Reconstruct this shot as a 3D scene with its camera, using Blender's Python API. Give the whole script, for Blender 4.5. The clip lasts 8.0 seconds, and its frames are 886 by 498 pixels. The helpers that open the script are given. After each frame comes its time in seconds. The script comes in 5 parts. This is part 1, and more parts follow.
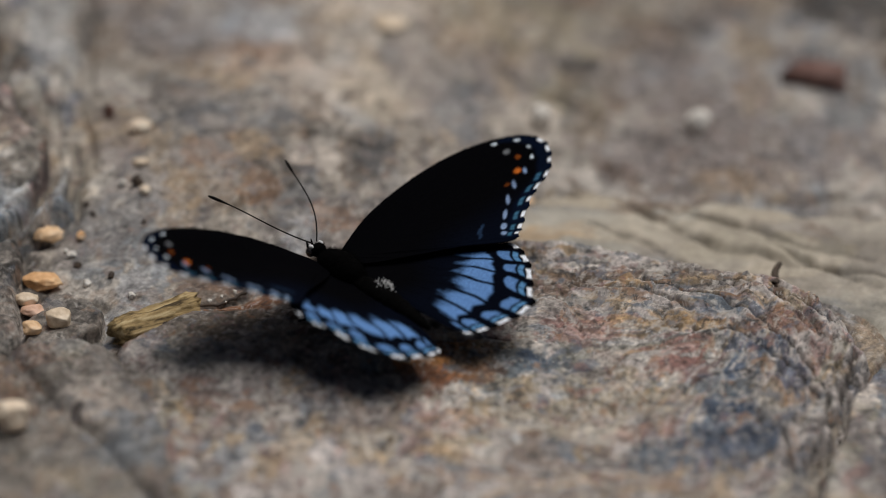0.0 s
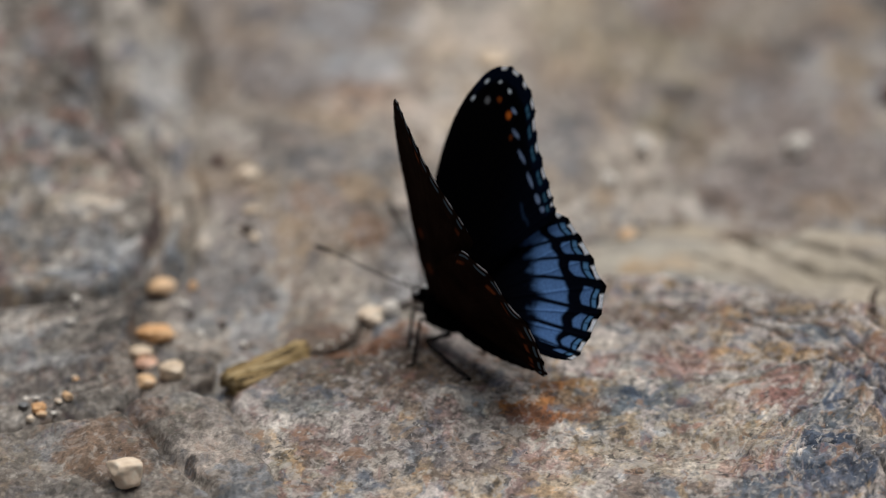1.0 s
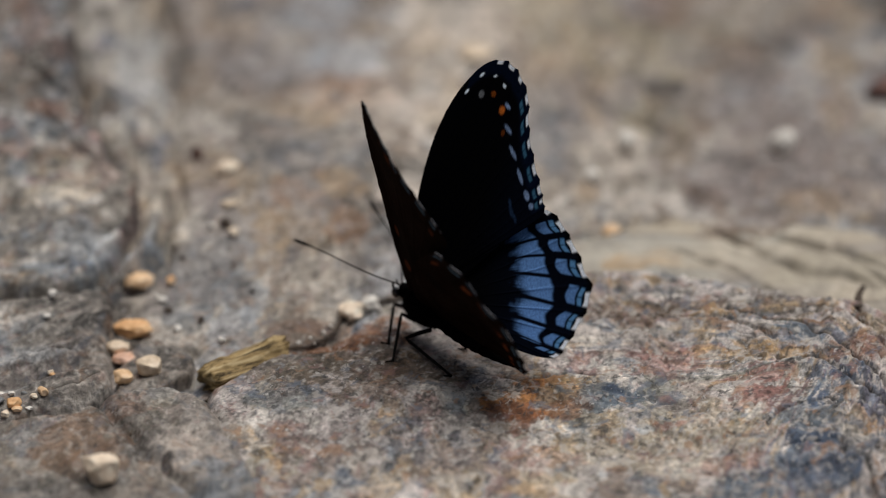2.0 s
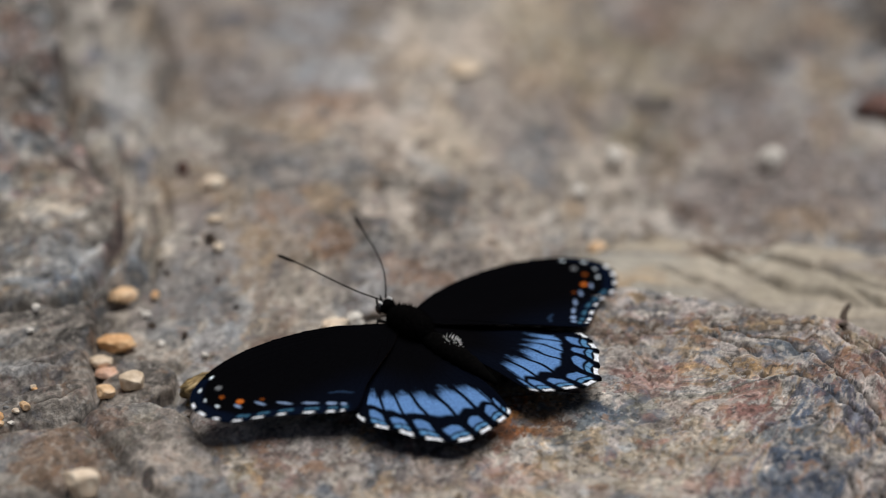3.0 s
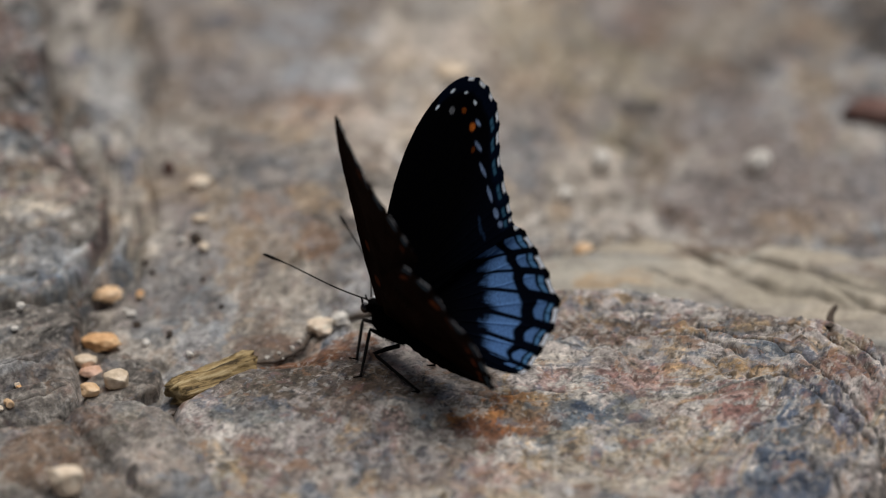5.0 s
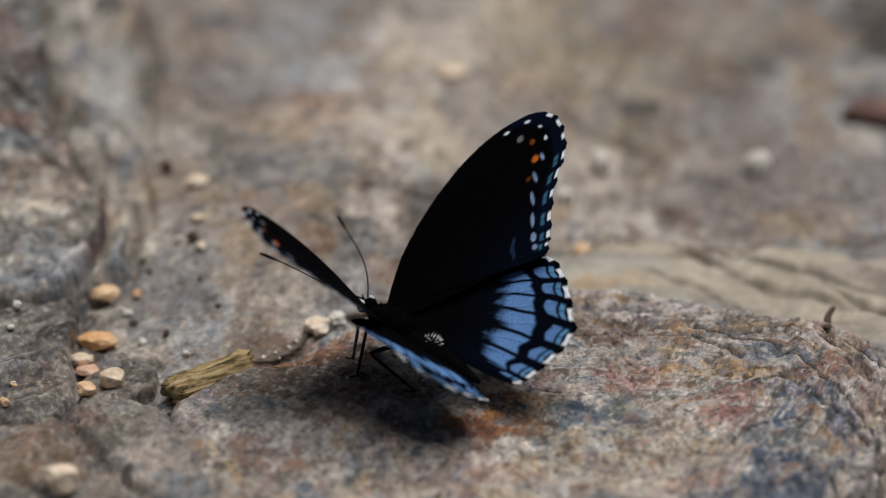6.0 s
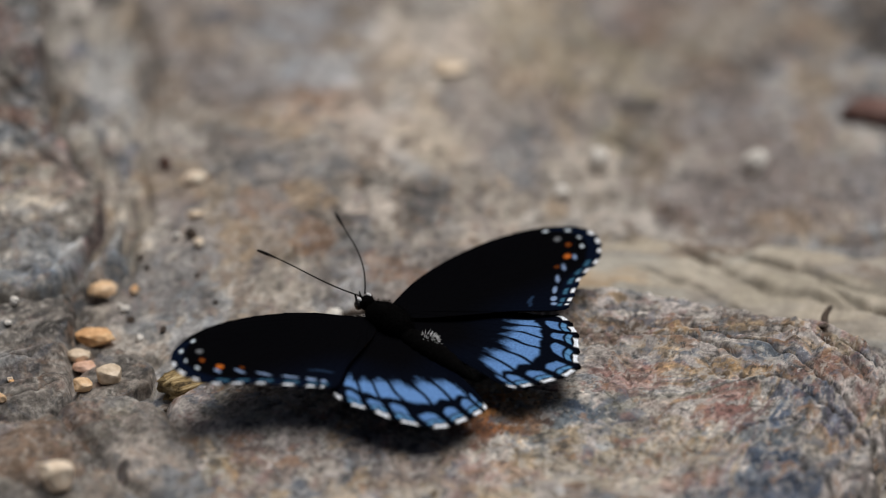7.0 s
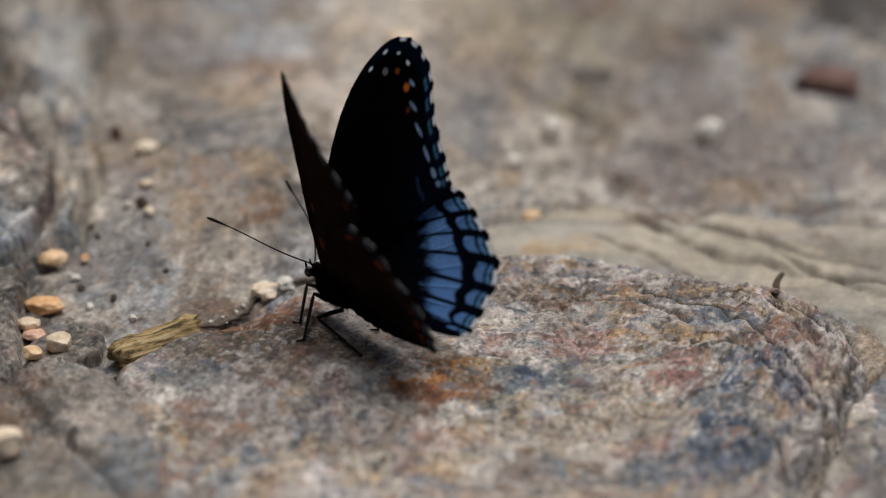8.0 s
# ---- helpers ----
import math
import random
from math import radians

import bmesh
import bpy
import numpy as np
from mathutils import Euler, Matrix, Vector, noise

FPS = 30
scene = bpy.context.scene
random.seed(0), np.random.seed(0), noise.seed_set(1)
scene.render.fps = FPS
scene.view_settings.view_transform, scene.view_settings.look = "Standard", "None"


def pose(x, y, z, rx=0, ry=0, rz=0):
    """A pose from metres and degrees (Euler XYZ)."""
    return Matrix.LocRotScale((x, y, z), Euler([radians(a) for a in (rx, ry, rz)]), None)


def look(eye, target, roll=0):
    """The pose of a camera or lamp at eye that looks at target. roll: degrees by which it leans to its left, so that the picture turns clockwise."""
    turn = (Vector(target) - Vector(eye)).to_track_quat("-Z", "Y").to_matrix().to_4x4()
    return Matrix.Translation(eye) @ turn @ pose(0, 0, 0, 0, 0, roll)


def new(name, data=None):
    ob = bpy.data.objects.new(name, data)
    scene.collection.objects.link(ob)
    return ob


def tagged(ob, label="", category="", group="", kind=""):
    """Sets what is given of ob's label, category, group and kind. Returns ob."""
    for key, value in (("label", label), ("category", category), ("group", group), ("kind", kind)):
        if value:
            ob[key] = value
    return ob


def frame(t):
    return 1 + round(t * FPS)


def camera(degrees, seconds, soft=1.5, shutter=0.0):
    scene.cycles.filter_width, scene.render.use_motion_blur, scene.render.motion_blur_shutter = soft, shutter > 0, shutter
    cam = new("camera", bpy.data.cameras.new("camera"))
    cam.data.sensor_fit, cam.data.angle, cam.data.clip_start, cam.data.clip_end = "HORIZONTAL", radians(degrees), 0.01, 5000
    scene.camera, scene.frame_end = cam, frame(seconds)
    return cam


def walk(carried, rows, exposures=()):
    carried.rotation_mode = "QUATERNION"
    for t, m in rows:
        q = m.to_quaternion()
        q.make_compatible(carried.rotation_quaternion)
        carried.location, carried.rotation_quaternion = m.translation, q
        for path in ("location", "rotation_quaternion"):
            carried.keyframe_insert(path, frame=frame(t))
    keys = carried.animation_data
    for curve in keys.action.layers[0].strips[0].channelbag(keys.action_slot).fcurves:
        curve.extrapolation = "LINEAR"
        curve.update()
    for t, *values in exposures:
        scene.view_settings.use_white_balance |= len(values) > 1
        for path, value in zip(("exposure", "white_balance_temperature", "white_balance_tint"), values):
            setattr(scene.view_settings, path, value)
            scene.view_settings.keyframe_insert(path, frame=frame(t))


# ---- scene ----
# A dark butterfly with blue hind wings opens and closes its wings on stones set in dry mud; a long lens looks down at it.
MM = 0.001

# ---- camera ----
cam = camera(5.8, 8.0, soft=1.1, shutter=0.12)
cam.data.dof.use_dof = True
cam.data.dof.focus_distance = 1.459
cam.data.dof.aperture_fstop = 7.2
walk(cam, [
    (0.0, look((-0.0376, -1.2745, 0.7263), (0.0169, 0.0145, 0.0000), 2.10)),
    (0.1, look((-0.0355, -1.2757, 0.7289), (0.0168, 0.0131, 0.0000), 1.43)),
    (0.2, look((-0.0311, -1.2731, 0.7321), (0.0173, 0.0125, 0.0000), 0.93)),
    (0.3, look((-0.0272, -1.2711, 0.7362), (0.0179, 0.0153, 0.0000), 0.26)),
    (0.4, look((-0.0235, -1.2720, 0.7407), (0.0115, 0.0188, 0.0000), -0.42)),
    (0.5, look((-0.0185, -1.2745, 0.7436), (0.0076, 0.0201, 0.0000), -0.41)),
    (0.6, look((-0.0206, -1.2788, 0.7525), (0.0057, 0.0222, 0.0000), -0.74)),
    (0.8, look((-0.0210, -1.2836, 0.7660), (-0.0005, 0.0263, 0.0000), -0.96)),
    (1.0, look((-0.0145, -1.2852, 0.7716), (-0.0009, 0.0280, 0.0000), -0.87)),
    (1.2, look((-0.0185, -1.2857, 0.7718), (0.0003, 0.0282, 0.0000), -0.85)),
    (1.5, look((-0.0149, -1.2723, 0.7652), (0.0018, 0.0290, 0.0000), -0.83)),
    (2.8, look((-0.0077, -1.2698, 0.7599), (0.0037, 0.0312, 0.0000), -0.36)),
    (3.0, look((-0.0019, -1.2682, 0.7602), (0.0049, 0.0317, 0.0000), -0.51)),
    (3.5, look((-0.0028, -1.2686, 0.7588), (0.0056, 0.0307, 0.0000), -0.17)),
    (4.0, look((-0.0020, -1.2712, 0.7533), (0.0071, 0.0300, 0.0000), -0.20)),
    (4.5, look((0.0004, -1.2683, 0.7537), (0.0071, 0.0326, 0.0000), -0.17)),
    (4.7, look((-0.0008, -1.2701, 0.7514), (0.0074, 0.0336, 0.0000), -0.25)),
    (5.8, look((0.0009, -1.2682, 0.7485), (0.0069, 0.0323, 0.0000), -0.20)),
    (6.0, look((0.0049, -1.2687, 0.7484), (0.0077, 0.0319, 0.0000), -0.18)),
    (6.5, look((0.0049, -1.2676, 0.7496), (0.0074, 0.0315, 0.0000), -0.09)),
    (7.0, look((0.0081, -1.2680, 0.7500), (0.0081, 0.0310, 0.0000), 0.00)),
    (7.1, look((0.0092, -1.2685, 0.7470), (0.0084, 0.0302, 0.0000), -0.11)),
    (7.2, look((0.0111, -1.2688, 0.7444), (0.0090, 0.0284, 0.0000), -0.20)),
    (7.3, look((0.0137, -1.2698, 0.7417), (0.0099, 0.0256, 0.0000), -0.29)),
    (7.4, look((0.0170, -1.2692, 0.7387), (0.0114, 0.0226, 0.0000), -0.24)),
    (7.5, look((0.0210, -1.2694, 0.7357), (0.0127, 0.0207, 0.0000), -0.40)),
    (7.7, look((0.0166, -1.2682, 0.7380), (0.0137, 0.0215, 0.0000), -0.47)),
    (8.0, look((0.0162, -1.2711, 0.7382), (0.0164, 0.0201, 0.0000), -0.14)),
], ((0.0, -1.10), (0.4, -0.94), (0.8, -0.84), (1.7, -0.86), (4.0, -0.90), (7.5, -0.93), (8.0, -0.86)))

# ---- daylight under open shade ----
world = bpy.data.worlds.new("overcast_sky")
scene.world = world
world.use_nodes = True
sky = world.node_tree.nodes.new("ShaderNodeTexSky")
sky.sky_type = 'NISHITA'
sky.sun_disc = False
sky.sun_elevation, sky.sun_rotation = radians(62), radians(20)
sky.air_density, sky.dust_density, sky.ozone_density = 0.7, 6.0, 0.4
world.node_tree.links.new(sky.outputs[0], world.node_tree.nodes["Background"].inputs[0])
world.node_tree.nodes["Background"].inputs[1].default_value = 0.05
sun = new("sun", bpy.data.lights.new("sun", 'SUN'))
sun.data.energy, sun.data.angle, sun.data.color = 5.2, radians(48), (1.0, 0.98, 0.955)
sun.matrix_world = look((0.25, 0.16, 1.5), (0, 0, 0))


# ---- noise over the plan, in millimetres ----
def lattice(ix, iy, seed):
    h = np.sin(ix * 127.1 + iy * 311.7 + seed * 74.7) * 43758.5453
    return h - np.floor(h)


def value_noise(x, y, seed):
    ix, iy = np.floor(x), np.floor(y)
    fx, fy = x - ix, y - iy
    fx, fy = fx * fx * fx * (fx * (fx * 6 - 15) + 10), fy * fy * fy * (fy * (fy * 6 - 15) + 10)
    a, b = lattice(ix, iy, seed), lattice(ix + 1, iy, seed)
    c, d = lattice(ix, iy + 1, seed), lattice(ix + 1, iy + 1, seed)
    return (a + (b - a) * fx) * (1 - fy) + (c + (d - c) * fx) * fy


def fbm(x, y, size, octaves, seed, gain=0.5):
    """Fractal noise from about -1 to 1, its largest lumps size millimetres across."""
    total, weight, amp = 0.0, 0.0, 1.0
    for k in range(octaves):
        turn = 0.6 + 1.1 * k
        cx, sx = math.cos(turn), math.sin(turn)
        f = 2.03 ** k / size
        total = total + amp * (value_noise((x * cx - y * sx) * f + 17.3 * k, (x * sx + y * cx) * f - 9.1 * k, seed + k) - 0.5)
        weight += amp
        amp *= gain
    return 2.6 * total / weight


def streaks(x, y, angle, length, width, octaves, seed):
    """Noise drawn out along a direction given in degrees."""
    a = radians(angle)
    p, q = x * math.cos(a) + y * math.sin(a), -x * math.sin(a) + y * math.cos(a)
    q = q + 0.35 * width * fbm(x, y, length * 0.6, 2, seed + 50)
    return fbm(p * width / length, q, width, octaves, seed)


def bump(x, y, cx, cy, rx, ry, turn=0.0):
    a = radians(turn)
    dx, dy = x - cx, y - cy
    p, q = (dx * math.cos(a) + dy * math.sin(a)) / rx, (-dx * math.sin(a) + dy * math.cos(a)) / ry
    return np.exp(-(p * p + q * q))


def step(a, b, v):
    t = np.clip((v - a) / (b - a), 0, 1)
    return t * t * (3 - 2 * t)


def edge_distance(x, y, outline):
    """Signed distance to a closed outline, positive inside."""
    pts = np.array(outline, float)
    best = np.full(x.shape, 1e9)
    inside = np.zeros(x.shape, bool)
    for (ax, ay), (bx, by) in zip(pts, np.roll(pts, -1, 0)):
        ex, ey = bx - ax, by - ay
        t = np.clip(((x - ax) * ex + (y - ay) * ey) / (ex * ex + ey * ey), 0, 1)
        best = np.minimum(best, np.hypot(x - ax - t * ex, y - ay - t * ey))
        cross = (ay > y) != (by > y)
        with np.errstate(divide='ignore', invalid='ignore'):
            inside ^= cross & (x < (bx - ax) * (y - ay) / (by - ay if by != ay else 1e-9) + ax)
    return np.where(inside, best, -best)


# ---- the lie of the ground ----
def ground_height(x, y):
    near = np.exp(-((x / 260.0) ** 2 + ((y - 20) / 300.0) ** 2))
    z = 5.5 * bump(x, y, -22, 52, 34, 30) + 2.0 * bump(x, y, 10, 95, 60, 30)
    z = z - 6.5 * step(10, 40, y) * step(8, 50, x)
    z = z - 3.0 * bump(x, y, -47, -4, 8, 24, 8) - 1.6 * bump(x, y, -46, 20, 8, 14)
    z = z - 3.0 * step(10, -30, y)
    z = z + 2.6 * bump(x, y, 84, 30, 50, 7, -8) + 1.8 * bump(x, y, 40, 40, 26, 5, -12)
    z = z + 1.7 * fbm(x, y, 30, 4, 3) * step(-45, -25, x) + 1.1 * np.abs(fbm(x, y, 11, 3, 8)) * step(10, 34, y) + 0.36 * fbm(x, y, 3.0, 5, 12, 0.62)
    z = z + 1.5 * (step(0.0, 0.10, streaks(x, y, 20, 34, 13, 4, 14)) - 0.5) * bump(x, y, -5, 42, 34, 26)
    z = z - 3.6 * step(-0.4, 3.0, rim_distance("slab", x, y)) * step(110, 96, x)
    crack = np.abs(fbm(x, y, 34, 3, 41))
    z = z - 1.6 * np.exp(-(crack / 0.03) ** 2) * step(22, 40, y)
    return z * near


# Outlines of the stones in plan, in millimetres.
BUTTERFLY_STONE = [(-37.6, -19.5), (-29.8, -13.6), (-25.0, -7.6), (-22.0, -6.4), (-19.0, -4.6), (-16.0, -1.6), (-14.4, 2.6), (-11.0, 5.0), (-5.7, 6.6), (5.8, 12.5), (17.4, 15.0), (25.6, 15.6),
                   (33.2, 15.6), (42.8, 14.4), (51.3, 8.2), (58.8, 3.6), (65.4, 1.9), (71.1, 1.7), (76.6, -2.5), (82.0, -9.5), (85.6, -15.7), (86.5, -22.2),
                   (85.1, -26.8), (82.6, -31.3), (80.4, -39.5), (79.2, -44.9), (76.7, -49.4), (74.7, -53.8), (73.6, -65.6),
                   (69, -84), (-28, -88), (-31, -60), (-34.5, -49), (-36.5, -39), (-37.8, -28)]
FRONT_STONE = [(-89, -34), (-65.1, -30.8), (-59.5, -29.4), (-53.6, -25.8), (-47.6, -22.1), (-43.9, -21.4), (-40.1, -22.8), (-36.6, -26.3),
               (-35.0, -33.0), (-33.4, -39.5), (-31.2, -47), (-28.5, -60), (-27, -86), (-89, -88)]
LEFT_STONE = [(-92, 6), (-67, 9.5), (-61.3, 10.5), (-56.7, 13), (-53.3, 22), (-50.4, 34), (-50.6, 38.4), (-54.0, 44.3),
              (-57.8, 53.1), (-60.1, 60.5), (-61.7, 73.8), (-64.0, 88.6), (-66, 118), (-92, 126)]
LEDGE_STONE = [(-58, 14), (-50.9, 17.5), (-46, 23.5), (-44.6, 32), (-43.5, 43.8), (-45.5, 55.7), (-44, 76), (-43.5, 100), (-46, 114), (-66, 116), (-66, 40)]
LOWER_STONE = [(-92, 5.5), (-67, 8.8), (-61.3, 10.2), (-55.6, 13), (-54.6, 8), (-55.2, 1), (-54.6, -8), (-55, -17), (-60, -25), (-92, -30)]
WEDGE_STONE = [(-50, -0.5), (-46.6, 0.2), (-42.5, -3), (-40.4, -7.8), (-41, -12), (-44.7, -15.5), (-49, -17.5), (-53, -17), (-53.4, -8)]
SLAB_STONE = [(22, 33), (34.3, 39.3), (44.5, 41.4), (53.0, 38.8), (57.4, 35.0), (62.4, 40.2), (72.4, 38.3), (79.1, 33.8), (88.4, 33.2), (95, 36), (112, 33), (112, -9), (99, -13), (91, -13), (87.5, -5), (80, 1.5), (72, 5), (60, 7), (44, 16), (26, 19)]
RIGHT_STONE = [(84.5, -34), (82.5, -46), (79, -53), (77.5, -66), (76, -86), (125, -88), (130, -20), (108, -10), (96, -13), (90, -22)]


# Cracks and parted layers in the stones: their lines in plan, half width, depth and the raised step on their near side.
# Each line's mask also paints shade into the surface colour.
CRACKS = {"butterfly": [([(68.1, -2.4), (73.7, -5.3), (78.2, -11.8), (82.6, -17.5), (84.6, -23.0), (83.4, -27.6), (81.0, -33.1)], 0.62, 2.2, 1.0),
                        ([(60, 0.8), (66, -4.5), (72.0, -9.0), (76.5, -14.5), (79.0, -21.0)], 0.5, 1.3, 0.7),
                        ([(48.2, -4.0), (55.6, -8.8), (63.1, -10.7), (67.7, -15.4), (73.1, -22.8), (77.4, -32.0), (79.8, -42.0)], 0.55, 1.6, 0.8),
                        ([(56.3, -18.1), (63.8, -19.1), (69.2, -24.6), (73.7, -31.1), (77.1, -39.3)], 0.45, 1.0, 0.5),
                        ([(24.5, -3.9), (32.1, -2.1), (42.5, -4.0), (48.1, -7.4), (57.0, -14.0)], 0.45, 1.0, 0.5),
                        ([(30.0, 6.0), (42.0, 4.5), (52.0, -1.0), (60.0, -4.0)], 0.43, 0.8, 0.5),
                        ([(70.6, -47.5), (71.9, -55.6), (73.0, -64.8)], 0.45, 0.9, 0.0),
                        ([(6.0, -20.0), (14.0, -23.0), (24.0, -20.0), (34.0, -22.5)], 0.34, 0.6, 0.3)],
          "ground": [([(-25.0, -5.0), (-22.1, -4.8), (-19.3, -2.9), (-16.8, 0.2), (-15.6, 4.4), (-13.6, 8.0), (-9.4, 9.6), (-5.0, 11.0)], 0.8, 1.0, 0.0),
                     ([(-45.5, 41.0), (-44.9, 32.5), (-46.0, 24.5), (-49.0, 22.0), (-51.5, 16.5)], 0.8, 1.0, 0.0)],
          "slab": [([(53.4, 38.8), (56.6, 34.8), (64.5, 31.0), (72.4, 25.8), (76.6, 19.4), (80.2, 14.7), (84.7, 13.0), (91.4, 11.3)], 0.9, 1.8, 0.4),
                   # contact shadow at the stained slab's rim, made as a darkened groove
                   ([(44, 15.5), (52, 9.6), (60, 5.2), (66, 3.4), (72, 3.1), (78, -1.4), (83.6, -9), (87.4, -15.5), (88.4, -22)], 0.8, 2.5, 0.0),
                   ([(43.1, 29.1), (52.6, 22.3), (58.2, 15.5)], 1.0, 1.6, 0.3),
                   ([(49.1, 36.9), (56.6, 29.0), (65.1, 21.2), (71.8, 19.3), (75.5, 15.4), (82.1, 13.4), (90.5, 7.7)], 1.0, 1.9, 0.4),
                   ([(70.0, 29.0), (78.0, 23.5), (90.0, 17.0)], 0.9, 1.3, 0.3)],
          "left": [([(-66, 51), (-60, 44), (-55, 42), (-52, 38)], 0.51, 1.6, 0.0), ([(-67, 30), (-60, 24), (-54.5, 26)], 0.51, 1.4, 0.4),
                   ([(-67, 17), (-60, 16.5), (-55, 19)], 0.43, 1.2, 0.3), ([(-67, 60.5), (-62, 56), (-59, 50)], 0.59, 1.6, 0.0)],
          "ledge": [([(-55.4, 15.0), (-52.3, 21.5), (-50.6, 28.0), (-49.2, 34.0), (-49.4, 39.0), (-52.6, 45.0), (-56.4, 53.6), (-58.8, 61.0)], 1.0, 1.6, 0.0), ([(-46.5, 58), (-46.0, 46), (-45.6, 36), (-46.5, 26)], 0.51, 1.8, 0.0), ([(-49.5, 56), (-49.0, 44), (-48.8, 36), (-49.8, 27), (-52, 20)], 0.51, 1.8, 0.0)],
          "lower": [([(-67, 7.6), (-61.3, 8.9), (-57.5, 10.6), (-54.8, 12.0)], 0.9, 1.4, 0.0), ([(-67, -2), (-61, -1), (-56, 3)], 0.43, 1.4, 0.5), ([(-67, -10), (-61, -8), (-55.5, -3)], 0.43, 1.4, 0.5),
                    ([(-66, -17), (-60, -15), (-55.5, -10)], 0.43, 1.3, 0.4), ([(-67, -22), (-60, -20), (-56, -16)], 0.43, 1.3, 0.4)],
          "wedge": [([(-50, -3), (-46, -4.5), (-42.5, -6)], 0.30, 0.8, 0.3), ([(-49, -8), (-45, -9.5), (-41.5, -11)], 0.30, 0.8, 0.3)]}


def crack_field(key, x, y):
    """How far cracks pull the surface of a stone down, in millimetres, and how dark their shade is painted, from 0 to
    1.
    """
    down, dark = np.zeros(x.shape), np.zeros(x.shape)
    wx, wy = x + 0.6 * fbm(x, y, 5, 4, 301, 0.6), y + 1.0 * fbm(x, y, 6, 4, 302, 0.6)
    for k, (line, wide, depth, ledge) in enumerate(CRACKS.get(key, ())):
        best, lean = np.full(x.shape, 1e9), np.zeros(x.shape)
        for (ax, ay), (bx, by) in zip(line, line[1:]):
            ex, ey = bx - ax, by - ay
            n = math.hypot(ex, ey)
            t = np.clip(((wx - ax) * ex + (wy - ay) * ey) / (n * n), 0, 1)
            away = np.hypot(wx - ax - t * ex, wy - ay - t * ey)
            side = ((wx - ax) * ey - (wy - ay) * ex) / n
            lean = np.where(away < best, side, lean)
            best = np.minimum(best, away)
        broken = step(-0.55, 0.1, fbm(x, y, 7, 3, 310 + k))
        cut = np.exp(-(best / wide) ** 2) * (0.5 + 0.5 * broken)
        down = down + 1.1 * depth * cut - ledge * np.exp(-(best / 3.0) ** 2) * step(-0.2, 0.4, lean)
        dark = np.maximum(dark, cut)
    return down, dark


def foliation(x, y, d):
    """Plan coordinates that bend round with the layers at the slab's outer end: along them and across them."""
    w = 0.6 * step(8, 42, x) * step(32, 10, d + 2.0 * fbm(x, y, 12, 3, 20))
    around = -np.arctan2(y + 120, x - 10) * 130.0
    return x * (1 - w) + around * w, y * (1 - w) - d * w


def butterfly_stone_height(x, y, d):
    z = 2.4 + 2.4 * bump(x, y, -10, -30, 20, 17) + 2.2 * bump(x, y, 60, -9, 24, 13, -12) - 0.3 * bump(x, y, 33, 15, 16, 9, -12) - 0.02 * np.maximum(-y - 22, 0) - 1.0 * bump(x, y, -35, -20, 8, 10)
    z = z - 1.4 * bump(x, y, -22, -6, 10, 5, 30) - 2.2 * bump(x, y, -16, -2, 10, 5.5, 35)
    right = step(12, 40, x)
    layer = d * 0.34 + 0.9 * streaks(x, y, -22, 50, 7.0, 4, 21) + 0.10 * fbm(x, y, 2.5, 3, 29)
    f = layer - np.floor(layer)
    ledge = np.floor(layer) + step(0.0, 0.22, f)
    z = z + 0.6 * right * step(22, 9, d) * (1.5 * (ledge - layer) - 1.1 * np.exp(-(f / 0.09) ** 2) * step(-0.2, 0.3, fbm(x, y, 12, 3, 26)))
    for k in (2.2, 5.6, 9.5):
        away = d - k - 1.5 * fbm(x, y, 10, 4, 31 + int(k))
        z = z + 0.6 * step(40, 54, x) * (0.7 * step(-0.4, 0.5, away) - 1.5 * np.exp(-(away / 0.4) ** 2) * step(-0.35, 0.2, fbm(x, y, 9, 3, 36 + int(k))))
    z = z + 0.40 * streaks(x, y, -18, 40, 5, 4, 30) * right + 0.3 * streaks(x, y, 14, 30, 4, 4, 25)
    z = z - 0.9 * np.exp(-(fbm(x, y, 22, 3, 27) / 0.035) ** 2) * step(24, 44, x)
    pits = step(0.3, 0.6, fbm(x, y, 2.6, 3, 28))
    fx, fy = foliation(x, y, d)
    folia = fbm(fx * 0.45, fy, 3.4, 4, 24, 0.6) * right
    return z + 0.5 * fbm(x, y, 14, 4, 22) + 0.30 * fbm(x, y, 3.2, 5, 23, 0.68) + 0.26 * folia - 0.32 * pits


def front_stone_height(x, y, d):
    z = 2.0 - 0.02 * np.maximum(-y - 20, 0) + 1.8 * bump(x, y, -58, -42, 9, 12) + 1.4 * bump(x, y, -39, -36, 8, 11)
    knobs = 1 - np.abs(fbm(x, y, 12, 3, 61))
    groove = np.exp(-(((x + 52.9) * 0.872 + (y + 32.2) * 0.487 + 1.6 * fbm(x, y, 12, 3, 66)) / 1.3) ** 2)
    return z + 0.9 * fbm(x, y, 18, 3, 62) + 1.5 * knobs - 2.4 * groove + 0.55 * fbm(x, y, 3, 5, 64, 0.62) + 0.5 * np.abs(streaks(x, y, 40, 16, 3, 3, 65))


def gap_by_left_stone(x, y, depth, width):
    return depth * np.exp(-(rim_distance("left", x, y) / width) ** 2)


def left_stone_height(x, y, d):
    z = 3.1 + 0.11 * (y - 8) + 0.25 * np.maximum(y - 28, 0) + 0.05 * np.maximum(-58 - x, 0) + 1.2 * step(1, 14, d) + 1.3 * fbm(x, y, 24, 3, 71)
    return z + 1.6 * streaks(x, y, 30, 34, 6, 4, 72) + 0.5 * fbm(x, y, 3.4, 5, 73, 0.62) - 0.5 * step(0.2, 0.5, fbm(x, y, 4, 3, 74))


